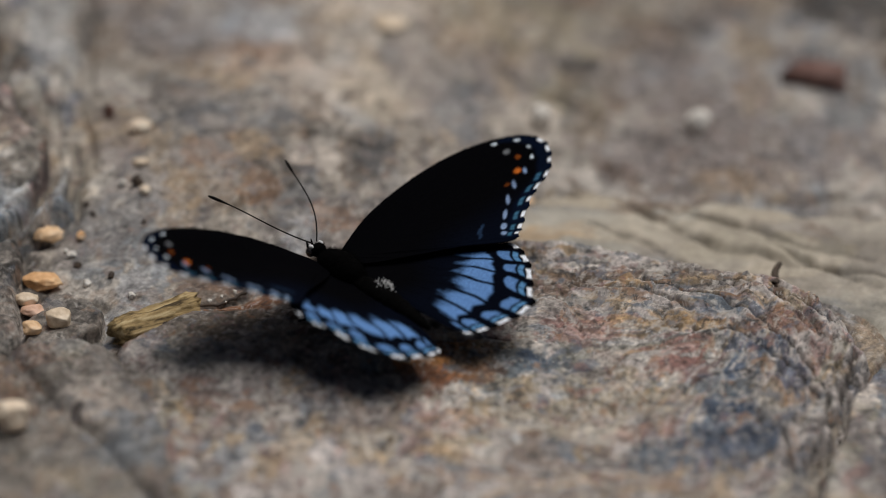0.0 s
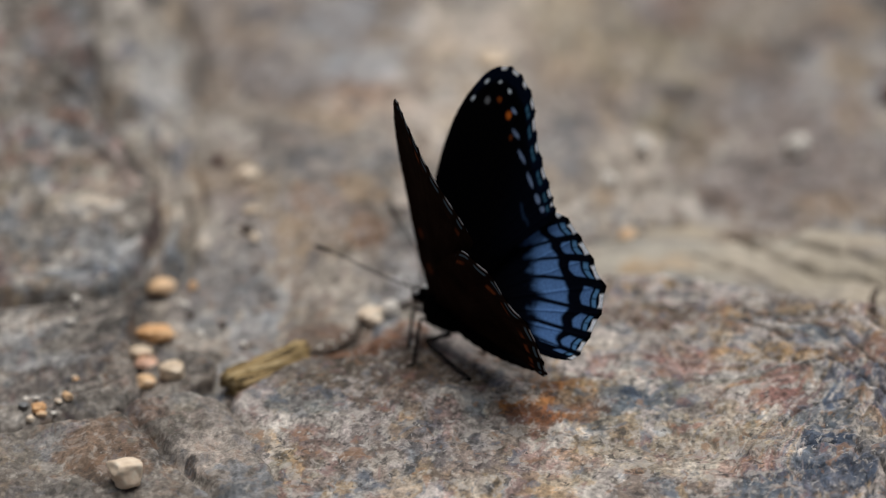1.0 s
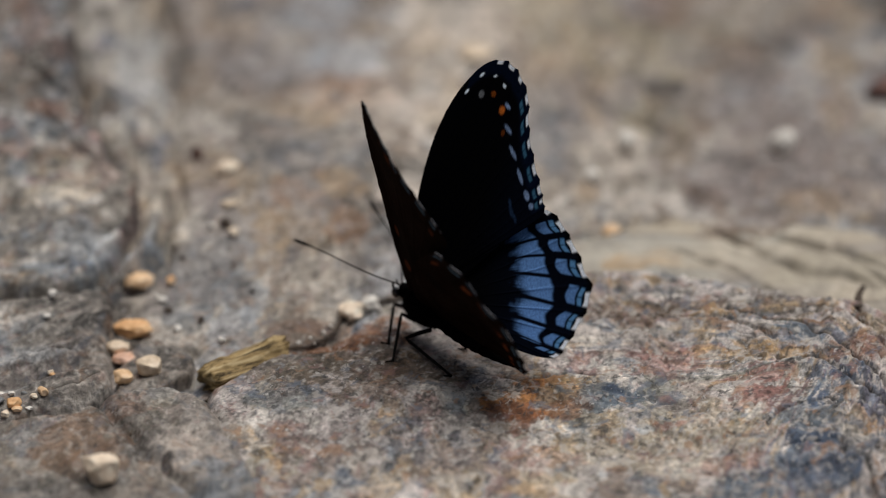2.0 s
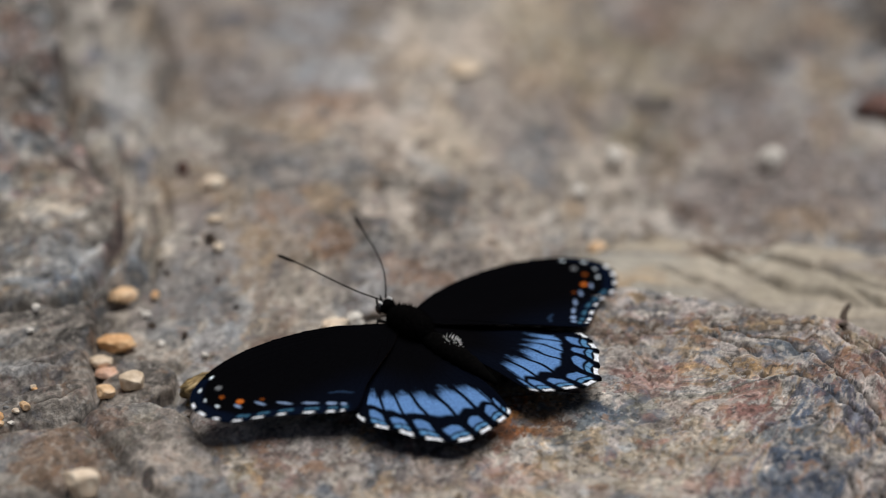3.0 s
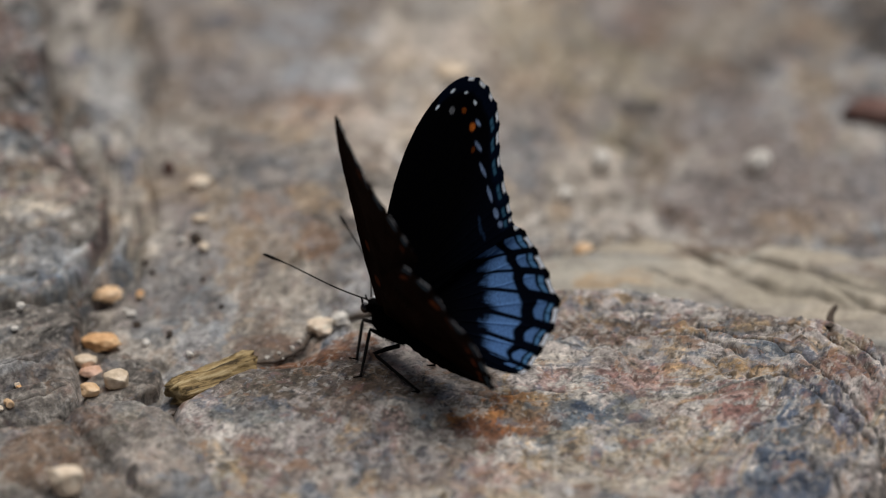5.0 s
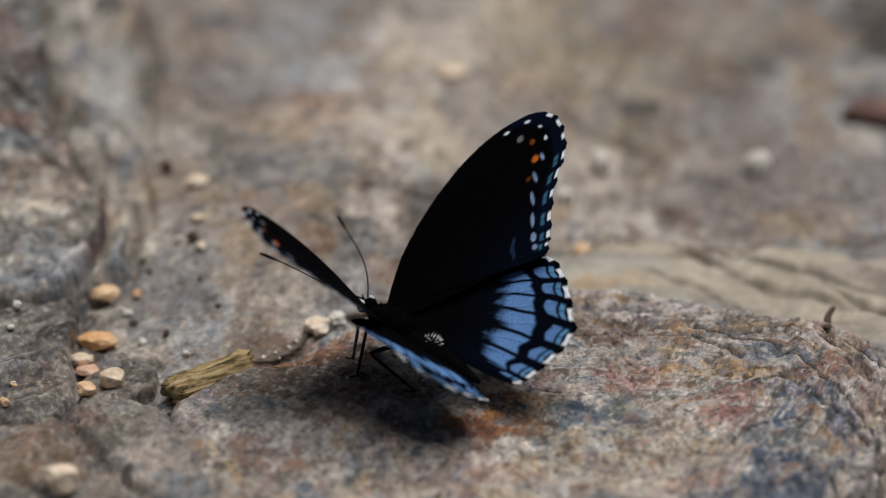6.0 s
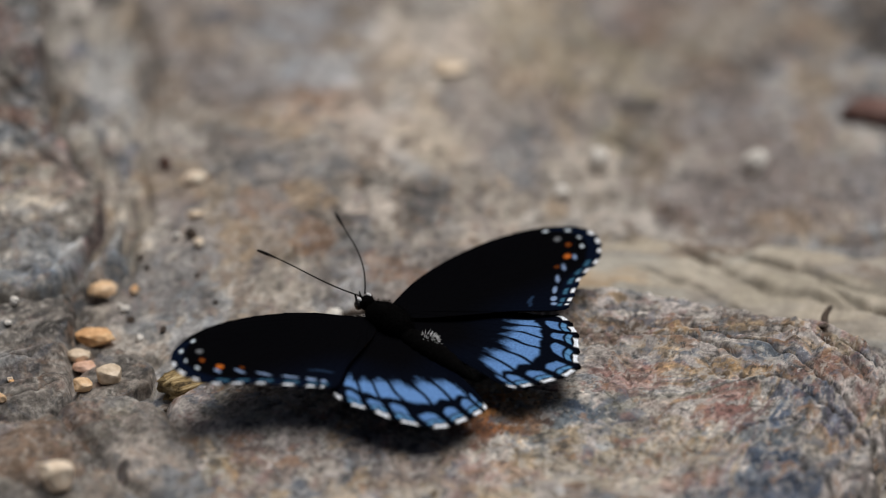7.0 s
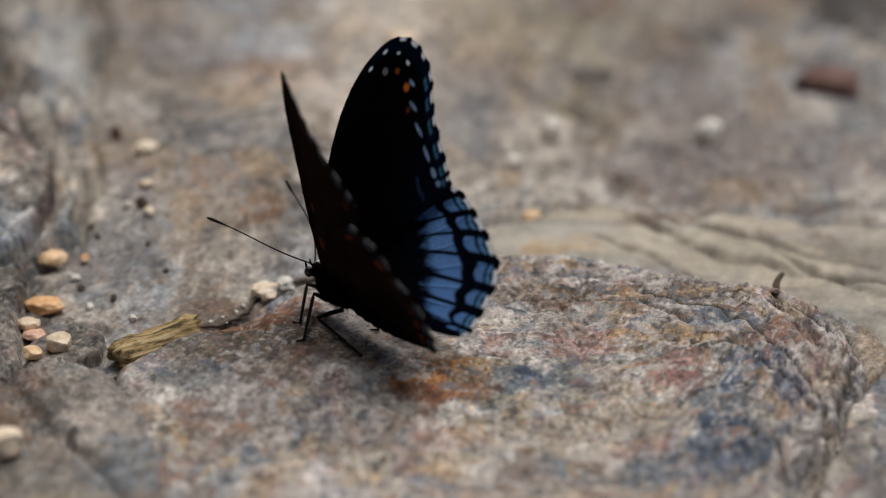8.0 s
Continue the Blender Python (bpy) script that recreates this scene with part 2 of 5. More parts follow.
def ledge_stone_height(x, y, d):
    z = 2.0 + 0.035 * (y - 20) + 4.5 * step(-43, -62, x) + 0.8 * fbm(x, y, 20, 3, 81)
    return z - gap_by_left_stone(x, y, 3.5, 1.6) + 1.5 * streaks(x, y, 88, 60, 3.8, 4, 82) + 0.3 * fbm(x, y, 2.6, 4, 83, 0.6)


def lower_stone_height(x, y, d):
    z = 4.1 - 0.11 * np.maximum(9 - y, 0) + 0.7 * fbm(x, y, 18, 3, 84) - 1.0 * step(-64, -55, x)
    return z - gap_by_left_stone(x, y, 3.0, 0.7) + 1.9 * streaks(x, y, 32, 34, 3.6, 4, 85) * step(8, -2, y) + 0.35 * fbm(x, y, 3, 5, 86, 0.62)


def wedge_stone_height(x, y, d):
    return -1.9 + 0.10 * (x + 46) + 0.5 * fbm(x, y, 9, 3, 87) + 0.6 * np.abs(streaks(x, y, 50, 14, 2.4, 3, 88)) + 0.2 * fbm(x, y, 2, 4, 89, 0.6)


def slab_stone_height(x, y, d):
    z = -2.2 - 0.035 * (y - 10) + 1.0 * fbm(x, y, 22, 3, 95)
    return z + 0.55 * streaks(x, y, -25, 40, 5, 3, 96) + 0.12 * fbm(x, y, 3, 4, 97, 0.6)


def right_stone_height(x, y, d):
    return 0.4 + 0.8 * fbm(x, y, 20, 3, 91) + 0.45 * fbm(x, y, 3, 4, 92, 0.6)


# outline, height, roundness of the rim, raggedness of the rim, growth beyond the outline, depth of the gap round it
STONES = {"butterfly": (BUTTERFLY_STONE, butterfly_stone_height, 1.4, 1.3, 0.5, 3.0), "front": (FRONT_STONE, front_stone_height, 1.6, 1.6, 1.0, 1.0),
          "left": (LEFT_STONE, left_stone_height, 0.7, 1.6, 0.0, 3.0), "ledge": (LEDGE_STONE, ledge_stone_height, 1.2, 1.0, 0.5, 3.0),
          "lower": (LOWER_STONE, lower_stone_height, 1.3, 1.2, 0.6, 1.2), "wedge": (WEDGE_STONE, wedge_stone_height, 0.35, 1.2, 0.0, 1.5),
          "slab": (SLAB_STONE, slab_stone_height, 1.2, 1.5, 0.4, 1.5), "right": (RIGHT_STONE, right_stone_height, 0.5, 0.6, 1.5, 7.0)}


def rim_distance(key, x, y):
    return edge_distance(x, y, STONES[key][0]) + STONES[key][3] * fbm(x, y, 9, 4, len(key)) + STONES[key][4]


def stone_surface(key, x, y):
    """Height of a stone's skin and the distance from its rim, both in millimetres."""
    outline, height, roundness = STONES[key][:3]
    d = rim_distance(key, x, y)
    low = ground_height(x, y) - 2.5
    lift = np.sqrt(np.clip(1 - (1 - np.clip(d / (2.4 * roundness), 0, 1)) ** 2, 0, 1))
    return low + (height(x, y, d) - crack_field(key, x, y)[0] - low) * np.where(d > 0, lift, 0), d


def top_of(x, y):
    """Height of whatever lies uppermost at one spot, in millimetres."""
    x, y = np.array([float(x)]), np.array([float(y)])
    z = ground_height(x, y)[0]
    for key in STONES:
        s, d = stone_surface(key, x, y)
        if d[0] > 0:
            z = max(z, s[0])
    return z


# ---- colours of stone and mud: stains with places and shapes of their own, some painted shade and glints ----
RUST, DEEP_RUST, OCHRE = (0.33, 0.165, 0.075), (0.17, 0.09, 0.06), (0.38, 0.285, 0.185)
SLATE, PALE_BLUE, BLUE_GREY = (0.075, 0.098, 0.145), (0.36, 0.39, 0.43), (0.15, 0.175, 0.205)
ROSE, TAN, PALE = (0.27, 0.165, 0.15), (0.40, 0.36, 0.30), (0.55, 0.515, 0.48)
DARK, BROWN, MAUVE, OLIVE = (0.055, 0.050, 0.047), (0.17, 0.125, 0.095), (0.20, 0.178, 0.176), (0.25, 0.23, 0.165)
GREY = (0.27, 0.25, 0.235)
CLAY_TAN = (0.44, 0.413, 0.362)
# the last of these is shade painted into gaps between stones
UMBER_GREY, RUST_BROWN, CREVICE_SHADE = (0.135, 0.113, 0.092), (0.22, 0.105, 0.055), (0.06, 0.054, 0.05)
STAINS_AND_SHADE = []


def stain_or_shade(x, y, rx, ry, colour, strength=0.8, turn=0.0):
    STAINS_AND_SHADE.append((x, y, rx, ry, colour, strength, turn))


stain_or_shade(15.5, -29.5, 10.0, 5.2, RUST, 0.95, 25)
stain_or_shade(13.8, -33.2, 5.1, 3.9, DEEP_RUST, 0.80)
stain_or_shade(21.7, -29.5, 4.8, 3.4, TAN, 0.80)
stain_or_shade(24.6, -24.8, 4.8, 3.4, OCHRE, 0.80)
stain_or_shade(28.2, -34.3, 4.8, 2.4, OCHRE, 0.69)
stain_or_shade(29.7, -27.4, 7.0, 4.8, BLUE_GREY, 0.92)
stain_or_shade(30.7, -25.9, 3.1, 1.9, SLATE, 0.92)
stain_or_shade(23.1, -34.3, 4.8, 2.9, BLUE_GREY, 0.80)
stain_or_shade(63.7, -47.8, 8.8, 10.3, SLATE, 0.75)
stain_or_shade(61.5, -43.0, 5.2, 3.3, SLATE, 0.95)
stain_or_shade(56.6, -50.6, 6.1, 4.8, BLUE_GREY, 0.69)
stain_or_shade(62.6, -34.6, 7.3, 6.3, BLUE_GREY, 0.80)
stain_or_shade(67.6, -24.8, 6.2, 2.9, SLATE, 0.80)
stain_or_shade(74.0, -31.4, 2.3, 4.9, SLATE, 0.80)
stain_or_shade(62.4, -13.4, 6.2, 1.9, SLATE, 0.69)
stain_or_shade(40.7, -18.2, 8.5, 4.8, ROSE, 0.63)
stain_or_shade(54.5, -27.9, 6.1, 5.3, ROSE, 0.69)
stain_or_shade(49.7, -31.9, 6.1, 2.4, DEEP_RUST, 0.52)
stain_or_shade(70.7, -17.7, 9.7, 3.4, DEEP_RUST, 0.69)
stain_or_shade(75.4, -18.8, 5.5, 2.9, DEEP_RUST, 0.40)
stain_or_shade(44.1, -8.5, 4.8, 2.9, OCHRE, 0.69)
stain_or_shade(36.3, -1.5, 13.3, 2.9, BROWN, 0.80)
stain_or_shade(41.0, -2.0, 7.3, 1.4, DARK, 0.50)
stain_or_shade(45.4, -14.2, 3.0, 3.4, OCHRE, 0.63)
stain_or_shade(38.4, -40.0, 15.8, 10.9, TAN, 0.80)
stain_or_shade(9.6, -48.0, 14.6, 7.3, PALE, 0.34)
stain_or_shade(-9.0, -41.0, 18.2, 9.7, MAUVE, 0.63)
stain_or_shade(-18.2, -47.0, 9.7, 7.3, BROWN, 0.46)
stain_or_shade(0.3, -48.7, 12.1, 5.8, MAUVE, 0.57)
stain_or_shade(-7.9, -51.5, 7.3, 5.3, PALE, 0.69)
stain_or_shade(-11.7, -8.0, 9.1, 2.9, DEEP_RUST, 0.92)
stain_or_shade(-16.8, -15.9, 7.3, 3.4, BROWN, 0.69)
stain_or_shade(-7.3, -25.6, 13.3, 3.9, BROWN, 0.63)
stain_or_shade(-25.0, -27.1, 7.3, 4.8, BLUE_GREY, 0.57)
stain_or_shade(41.0, -49.1, 4.8, 3.4, PALE, 0.69)
stain_or_shade(40.5, -25.4, 4.8, 4.8, MAUVE, 0.69)
stain_or_shade(34.2, -12.7, 6.1, 4.4, MAUVE, 0.69)
stain_or_shade(56.6, -17.9, 7.3, 2.9, OCHRE, 0.69)
stain_or_shade(52.1, -8.6, 6.1, 1.9, BLUE_GREY, 0.69)
stain_or_shade(56.9, -7.5, 6.1, 1.9, DARK, 0.46)
stain_or_shade(62.3, 8.6, 7.3, 1.9, BROWN, 0.57)
stain_or_shade(73.9, -8.4, 8.5, 1.9, BROWN, 0.69)
stain_or_shade(49.3, -50.1, 6.1, 4.8, ROSE, 0.57)
stain_or_shade(17.0, -45.2, 7.3, 3.9, ROSE, 0.40)
stain_or_shade(23.5, -38.6, 4.8, 2.9, DARK, 0.40)
stain_or_shade(12.3, -53.2, 6.1, 3.4, OCHRE, 0.46)
stain_or_shade(69.1, -36.6, 3.6, 3.4, OCHRE, 0.57)
stain_or_shade(-13.2, 78.5, 8.5, 7.3, RUST, 0.46)
stain_or_shade(-20.0, 69.7, 9.1, 9.7, OCHRE, 0.46)
stain_or_shade(-15.8, 56.7, 4.8, 5.8, OCHRE, 0.57)
stain_or_shade(-22.4, 38.0, 4.4, 4.8, RUST, 0.34)
stain_or_shade(-15.2, 40.6, 4.1, 4.4, OCHRE, 0.69)
stain_or_shade(-21.3, 29.2, 7.3, 5.8, OCHRE, 0.40)
stain_or_shade(-13.6, 30.5, 3.6, 4.8, RUST, 0.46)
stain_or_shade(0.0, 21.6, 7.3, 3.4, RUST, 0.40)
stain_or_shade(-14.4, 92.4, 10.3, 8.2, PALE_BLUE, 0.63)
stain_or_shade(-18.7, 111.1, 7.3, 9.7, PALE_BLUE, 0.57)
stain_or_shade(-10.3, 85.3, 7.3, 5.3, PALE_BLUE, 0.57)
stain_or_shade(-4.5, 40.7, 5.8, 4.4, PALE, 0.95)
stain_or_shade(-1.2, 71.4, 6.1, 14.6, PALE, 0.80)
stain_or_shade(5.7, 64.4, 6.1, 12.1, TAN, 0.92)
stain_or_shade(-6.0, 47.0, 7.3, 4.4, DARK, 0.57)
stain_or_shade(5.3, 41.8, 4.8, 12.1, BLUE_GREY, 0.52)
stain_or_shade(3.3, 44.1, 4.8, 9.7, DARK, 0.40)
stain_or_shade(-33.4, 111.4, 4.3, 4.5, SLATE, 0.92)
stain_or_shade(-57.4, 93.2, 2.5, 3.7, SLATE, 0.86)
stain_or_shade(-28.2, 84.2, 14.6, 9.7, MAUVE, 0.57)
stain_or_shade(-35.8, 105.9, 4.8, 9.7, OCHRE, 0.40)
stain_or_shade(-46.7, 102.3, 7.3, 7.3, OCHRE, 0.34)
stain_or_shade(-27.5, 49.3, 7.3, 4.8, BLUE_GREY, 0.57)
stain_or_shade(-12.9, 53.2, 6.1, 5.3, BLUE_GREY, 0.69)
stain_or_shade(16.7, 93.4, 4.8, 12.1, BROWN, 0.69, 20)
stain_or_shade(14.8, 104.5, 7.3, 9.7, BROWN, 0.57)
stain_or_shade(21.5, 65.7, 4.8, 12.1, BLUE_GREY, 0.69)
stain_or_shade(15.7, 76.9, 6.1, 12.1, MAUVE, 0.69)
stain_or_shade(25.6, 79.7, 6.1, 9.7, MAUVE, 0.57)
stain_or_shade(31.0, 105.6, 17.0, 17.0, OLIVE, 0.63)
stain_or_shade(48.2, 107.5, 12.1, 14.6, OLIVE, 0.46)
stain_or_shade(41.8, 90.7, 7.0, 3.9, DARK, 0.86)
stain_or_shade(48.6, 76.7, 5.5, 5.8, BROWN, 0.86)
stain_or_shade(55.1, 100.2, 7.3, 8.2, BROWN, 0.80)
stain_or_shade(44.5, 122.0, 6.1, 9.7, DEEP_RUST, 0.52)
stain_or_shade(69.6, 111.6, 7.3, 9.7, BROWN, 0.57)
stain_or_shade(42.6, 79.0, 8.5, 9.7, OLIVE, 0.69)
stain_or_shade(33.4, 66.0, 6.1, 7.3, PALE, 0.69)
stain_or_shade(86.3, 121.3, 6.7, 17.0, DARK, 0.80)
stain_or_shade(70.9, 61.9, 26.7, 14.6, MAUVE, 0.86)
stain_or_shade(59.7, 82.0, 17.0, 12.1, MAUVE, 0.80)
stain_or_shade(68.0, 91.1, 3.6, 14.6, PALE_BLUE, 0.57)
stain_or_shade(66.6, 48.9, 6.1, 4.8, OCHRE, 0.46)
stain_or_shade(51.5, 35.7, 4.8, 2.9, BROWN, 0.80)
stain_or_shade(80.4, 50.9, 3.6, 12.1, MAUVE, 0.69)
stain_or_shade(58.1, 27.8, 24.3, 9.7, TAN, 0.69)
stain_or_shade(40.8, 37.8, 7.3, 3.9, TAN, 0.92)
stain_or_shade(76.9, 14.9, 9.7, 4.4, TAN, 0.95)
stain_or_shade(40.7, 31.8, 7.3, 4.8, BLUE_GREY, 0.57)
stain_or_shade(36.7, 25.0, 6.1, 2.4, OCHRE, 0.69)
stain_or_shade(72.4, 22.6, 14.6, 4.8, OLIVE, 0.57)
stain_or_shade(81.2, 26.4, 4.8, 3.9, BROWN, 0.57)
stain_or_shade(14.5, 37.2, 7.3, 7.3, PALE, 0.57)
stain_or_shade(13.6, 41.9, 4.8, 7.3, MAUVE, 0.57)
stain_or_shade(21.9, 113.2, 10.9, 12.1, TAN, 0.69)
stain_or_shade(5.7, 105.2, 9.7, 14.6, PALE, 0.57)
stain_or_shade(35.9, 99.4, 10.9, 7.3, TAN, 0.57)
stain_or_shade(78.5, 105.4, 7.3, 9.7, BLUE_GREY, 0.46)
stain_or_shade(59.7, 118.2, 10.9, 12.1, TAN, 0.57)
stain_or_shade(-50.7, 72.5, 4.8, 26.7, PALE_BLUE, 0.46)
stain_or_shade(-52.6, 55.0, 3.6, 14.6, TAN, 0.57)
stain_or_shade(-43.5, 93.8, 2.4, 14.6, DARK, 0.69)
stain_or_shade(-46.8, 55.1, 2.5, 6.2, SLATE, 0.69)
stain_or_shade(-57.6, 70.2, 2.2, 2.2, OCHRE, 0.80)
stain_or_shade(-43.8, 38.2, 2.9, 14.6, TAN, 0.46)
stain_or_shade(-39.0, 40.0, 4.8, 14.6, MAUVE, 0.69)
stain_or_shade(-38.4, 16.1, 9.7, 9.7, BLUE_GREY, 0.40)
stain_or_shade(-44.5, -5.5, 7.3, 5.3, DARK, 0.57)
stain_or_shade(-57.1, 40.5, 6.7, 8.2, ROSE, 0.29)
stain_or_shade(-58.7, 21.3, 9.7, 4.4, PALE_BLUE, 0.80)
stain_or_shade(-63.5, 23.6, 6.1, 6.3, DARK, 0.46)
stain_or_shade(-65.0, 52.0, 6.7, 3.4, DEEP_RUST, 0.69)
stain_or_shade(-67.0, 71.0, 7.3, 7.3, DEEP_RUST, 0.57)
stain_or_shade(-66.7, 64.0, 4.8, 9.7, DARK, 0.46)
stain_or_shade(-62.1, 34.8, 6.1, 4.8, TAN, 0.57)
stain_or_shade(-62.3, 14.8, 8.5, 2.4, BLUE_GREY, 0.69)
stain_or_shade(-58.1, -41.2, 8.5, 10.7, BROWN, 0.92)
stain_or_shade(-52.1, -30.0, 4.8, 3.9, DEEP_RUST, 0.40)
stain_or_shade(-39.2, -37.9, 9.1, 12.1, GREY, 0.94)
stain_or_shade(-36.6, -48.3, 7.3, 9.7, GREY, 0.80)
stain_or_shade(-41.5, -40.2, 4.8, 7.3, PALE, 0.23)
stain_or_shade(-44.4, -46.1, 1.2, 3.4, DARK, 0.95)
stain_or_shade(-40.5, -14.5, 5.2, 2.1, SLATE, 0.69)
stain_or_shade(-36.4, -54.6, 6.1, 7.3, BLUE_GREY, 0.69)
stain_or_shade(-49.0, -37.8, 1.9, 9.7, DARK, 0.57)
stain_or_shade(-60.4, -53.2, 7.3, 4.8, DARK, 0.46)
# brown and rust under the butterfly, its body's shadow put into them too
stain_or_shade(-12.7, -12.8, 10.5, 7.0, BROWN, 0.70)
stain_or_shade(-5.2, -20.0, 8.1, 4.7, DEEP_RUST, 0.50)
stain_or_shade(-16.5, -6.6, 7.0, 3.3, RUST, 0.40)
stain_or_shade(-20.3, 1.7, 8.1, 2.8, DEEP_RUST, 0.50)
stain_or_shade(-7.0, -9.4, 7.0, 3.3, DARK, 0.40)

# umber slab colour, deepened for the shadow under the wings
stain_or_shade(-20.0, -14.5, 15.0, 7.0, UMBER_GREY, 0.80)
stain_or_shade(-9.0, -20.0, 14.0, 6.0, UMBER_GREY, 0.70)
stain_or_shade(-14.0, -6.0, 10.5, 5.0, RUST_BROWN, 0.85, 25)
stain_or_shade(-19.5, -8.0, 4.5, 2.2, RUST, 0.60, 20)
# shade of the gap beside the pebble row, painted dark
stain_or_shade(-53.0, 4.5, 2.6, 8.5, CREVICE_SHADE, 0.80)
stain_or_shade(-50.5, 11.5, 3.4, 3.2, CREVICE_SHADE, 0.60)
# creases round the left stone, their shade painted in
stain_or_shade(-62.0, 9.8, 6.5, 0.9, CREVICE_SHADE, 0.86, 12)
stain_or_shade(-55.0, 14.0, 3.2, 1.0, CREVICE_SHADE, 0.80, 55)
stain_or_shade(-50.6, 31.5, 0.8, 6.0, CREVICE_SHADE, 0.70, -10)
# crevice shade painted along the slab's back rim and by the twig
stain_or_shade(-8.5, 8.5, 6.5, 1.3, CREVICE_SHADE, 0.80, 18)
stain_or_shade(-22.5, -3.0, 7.0, 1.1, CREVICE_SHADE, 0.75, 22)
stain_or_shade(-37.5, -17.5, 3.0, 2.0, CREVICE_SHADE, 0.70)
stain_or_shade(66.0, 22.0, 22.0, 8.0, CLAY_TAN, 0.86, -20)
stain_or_shade(84.0, 8.0, 12.0, 7.0, CLAY_TAN, 0.35, -25)
stain_or_shade(60.0, -56.0, 11.0, 6.5, SLATE, 0.80, 12)
stain_or_shade(50.0, -58.5, 7.0, 3.6, BLUE_GREY, 0.70)
stain_or_shade(84.6, -33.5, 1.6, 5.0, PALE, 0.80, -15)
# glints on the slab's crest, painted as a pale patch
stain_or_shade(30.0, -9.0, 11.0, 4.0, PALE, 0.35)
stain_or_shade(95.0, 120.0, 11.0, 24.0, DARK, 0.90)
stain_or_shade(43.5, 74.0, 2.4, 15.0, BROWN, 0.60, 9)
stain_or_shade(50.5, 45.0, 2.2, 12.0, BROWN, 0.60, 19)
stain_or_shade(42.5, 90.0, 5.0, 4.5, DARK, 0.60)
stain_or_shade(2.0, 76.0, 20.0, 30.0, PALE, 0.36)
stain_or_shade(-20.0, 97.0, 14.0, 16.0, PALE_BLUE, 0.36)
stain_or_shade(44.0, 29.0, 12.0, 5.0, CLAY_TAN, 0.86)
stain_or_shade(33.0, 10.0, 9.0, 1.5, OCHRE, 0.80, -2)
stain_or_shade(40.6, -2.2, 5.5, 1.5, BROWN, 0.80, -8)
stain_or_shade(47.2, -6.0, 3.4, 1.3, OCHRE, 0.80, -30)
stain_or_shade(36.2, -15.3, 4.5, 1.5, ROSE, 0.75, -10)
stain_or_shade(61.2, -13.6, 4.6, 1.8, BLUE_GREY, 0.80, -35)
stain_or_shade(29.5, -29.5, 3.8, 2.4, BLUE_GREY, 0.85, 10)
stain_or_shade(63.5, -31.1, 2.4, 1.6, SLATE, 0.85, -30)
stain_or_shade(68.3, -26.5, 2.0, 2.2, SLATE, 0.75, -40)
stain_or_shade(55.6, -27.4, 4.4, 1.9, ROSE, 0.80, 15)
stain_or_shade(29.1, -21.7, 3.0, 1.9, PALE, 0.75)
stain_or_shade(42.6, -25.5, 3.6, 2.2, PALE, 0.70, 15)
stain_or_shade(67.8, -40.2, 3.2, 2.2, PALE, 0.80, -30)
stain_or_shade(20.6, -31.8, 5.5, 2.0, RUST_BROWN, 0.60, 22)
stain_or_shade(56.8, -18.2, 4.0, 1.4, OCHRE, 0.75, -25)
stain_or_shade(44.8, -34.7, 3.6, 2.0, PALE, 0.70)
stain_or_shade(32.7, -35.5, 3.0, 1.6, PALE_BLUE, 0.70)
# white crystals near the wing, painted pale for their glint too
stain_or_shade(27.0, -11.5, 4.5, 2.6, PALE, 0.60, -15)
stain_or_shade(39.2, -34.6, 2.4, 1.4, ROSE, 0.70)
stain_or_shade(75.5, -9.0, 4.5, 1.7, TAN, 0.80, -45)
stain_or_shade(55.0, 2.0, 6.5, 1.7, MAUVE, 0.75, -28)
stain_or_shade(46.5, 8.6, 5.0, 1.4, BLUE_GREY, 0.60, -8)


MINERALS = ((PALE, 9.0, 0.10, 0.60), (BLUE_GREY, 7.0, 0.26, 0.70), (OLIVE, 8.0, 0.36, 0.50), (BROWN, 7.0, 0.26, 0.65), (ROSE, 7.0, 0.30, 0.60),
            (OCHRE, 6.0, 0.34, 0.70), (SLATE, 4.0, 0.52, 0.60), (PALE, 2.4, 0.30, 0.55), (DARK, 1.7, 0.42, 0.75))
STRIPES = ((PALE, 3.4, 0.10, 0.75), (DARK, 3.0, 0.12, 0.90), (BLUE_GREY, 6.0, 0.28, 0.55), (BROWN, 6.0, 0.30, 0.55), (DARK, 1.4, 0.40, 0.6))
MUD_TONES = ((PALE, 18.0, 0.20, 0.60), (BLUE_GREY, 15.0, 0.22, 0.70), (BROWN, 14.0, 0.20, 0.75), (MAUVE, 20.0, 0.06, 0.65),
             (OCHRE, 13.0, 0.36, 0.60), (PALE_BLUE, 14.0, 0.42, 0.55), (DARK, 9.0, 0.42, 0.6), (PALE, 2.4, 0.44, 0.35), (DARK, 1.8, 0.46, 0.40))


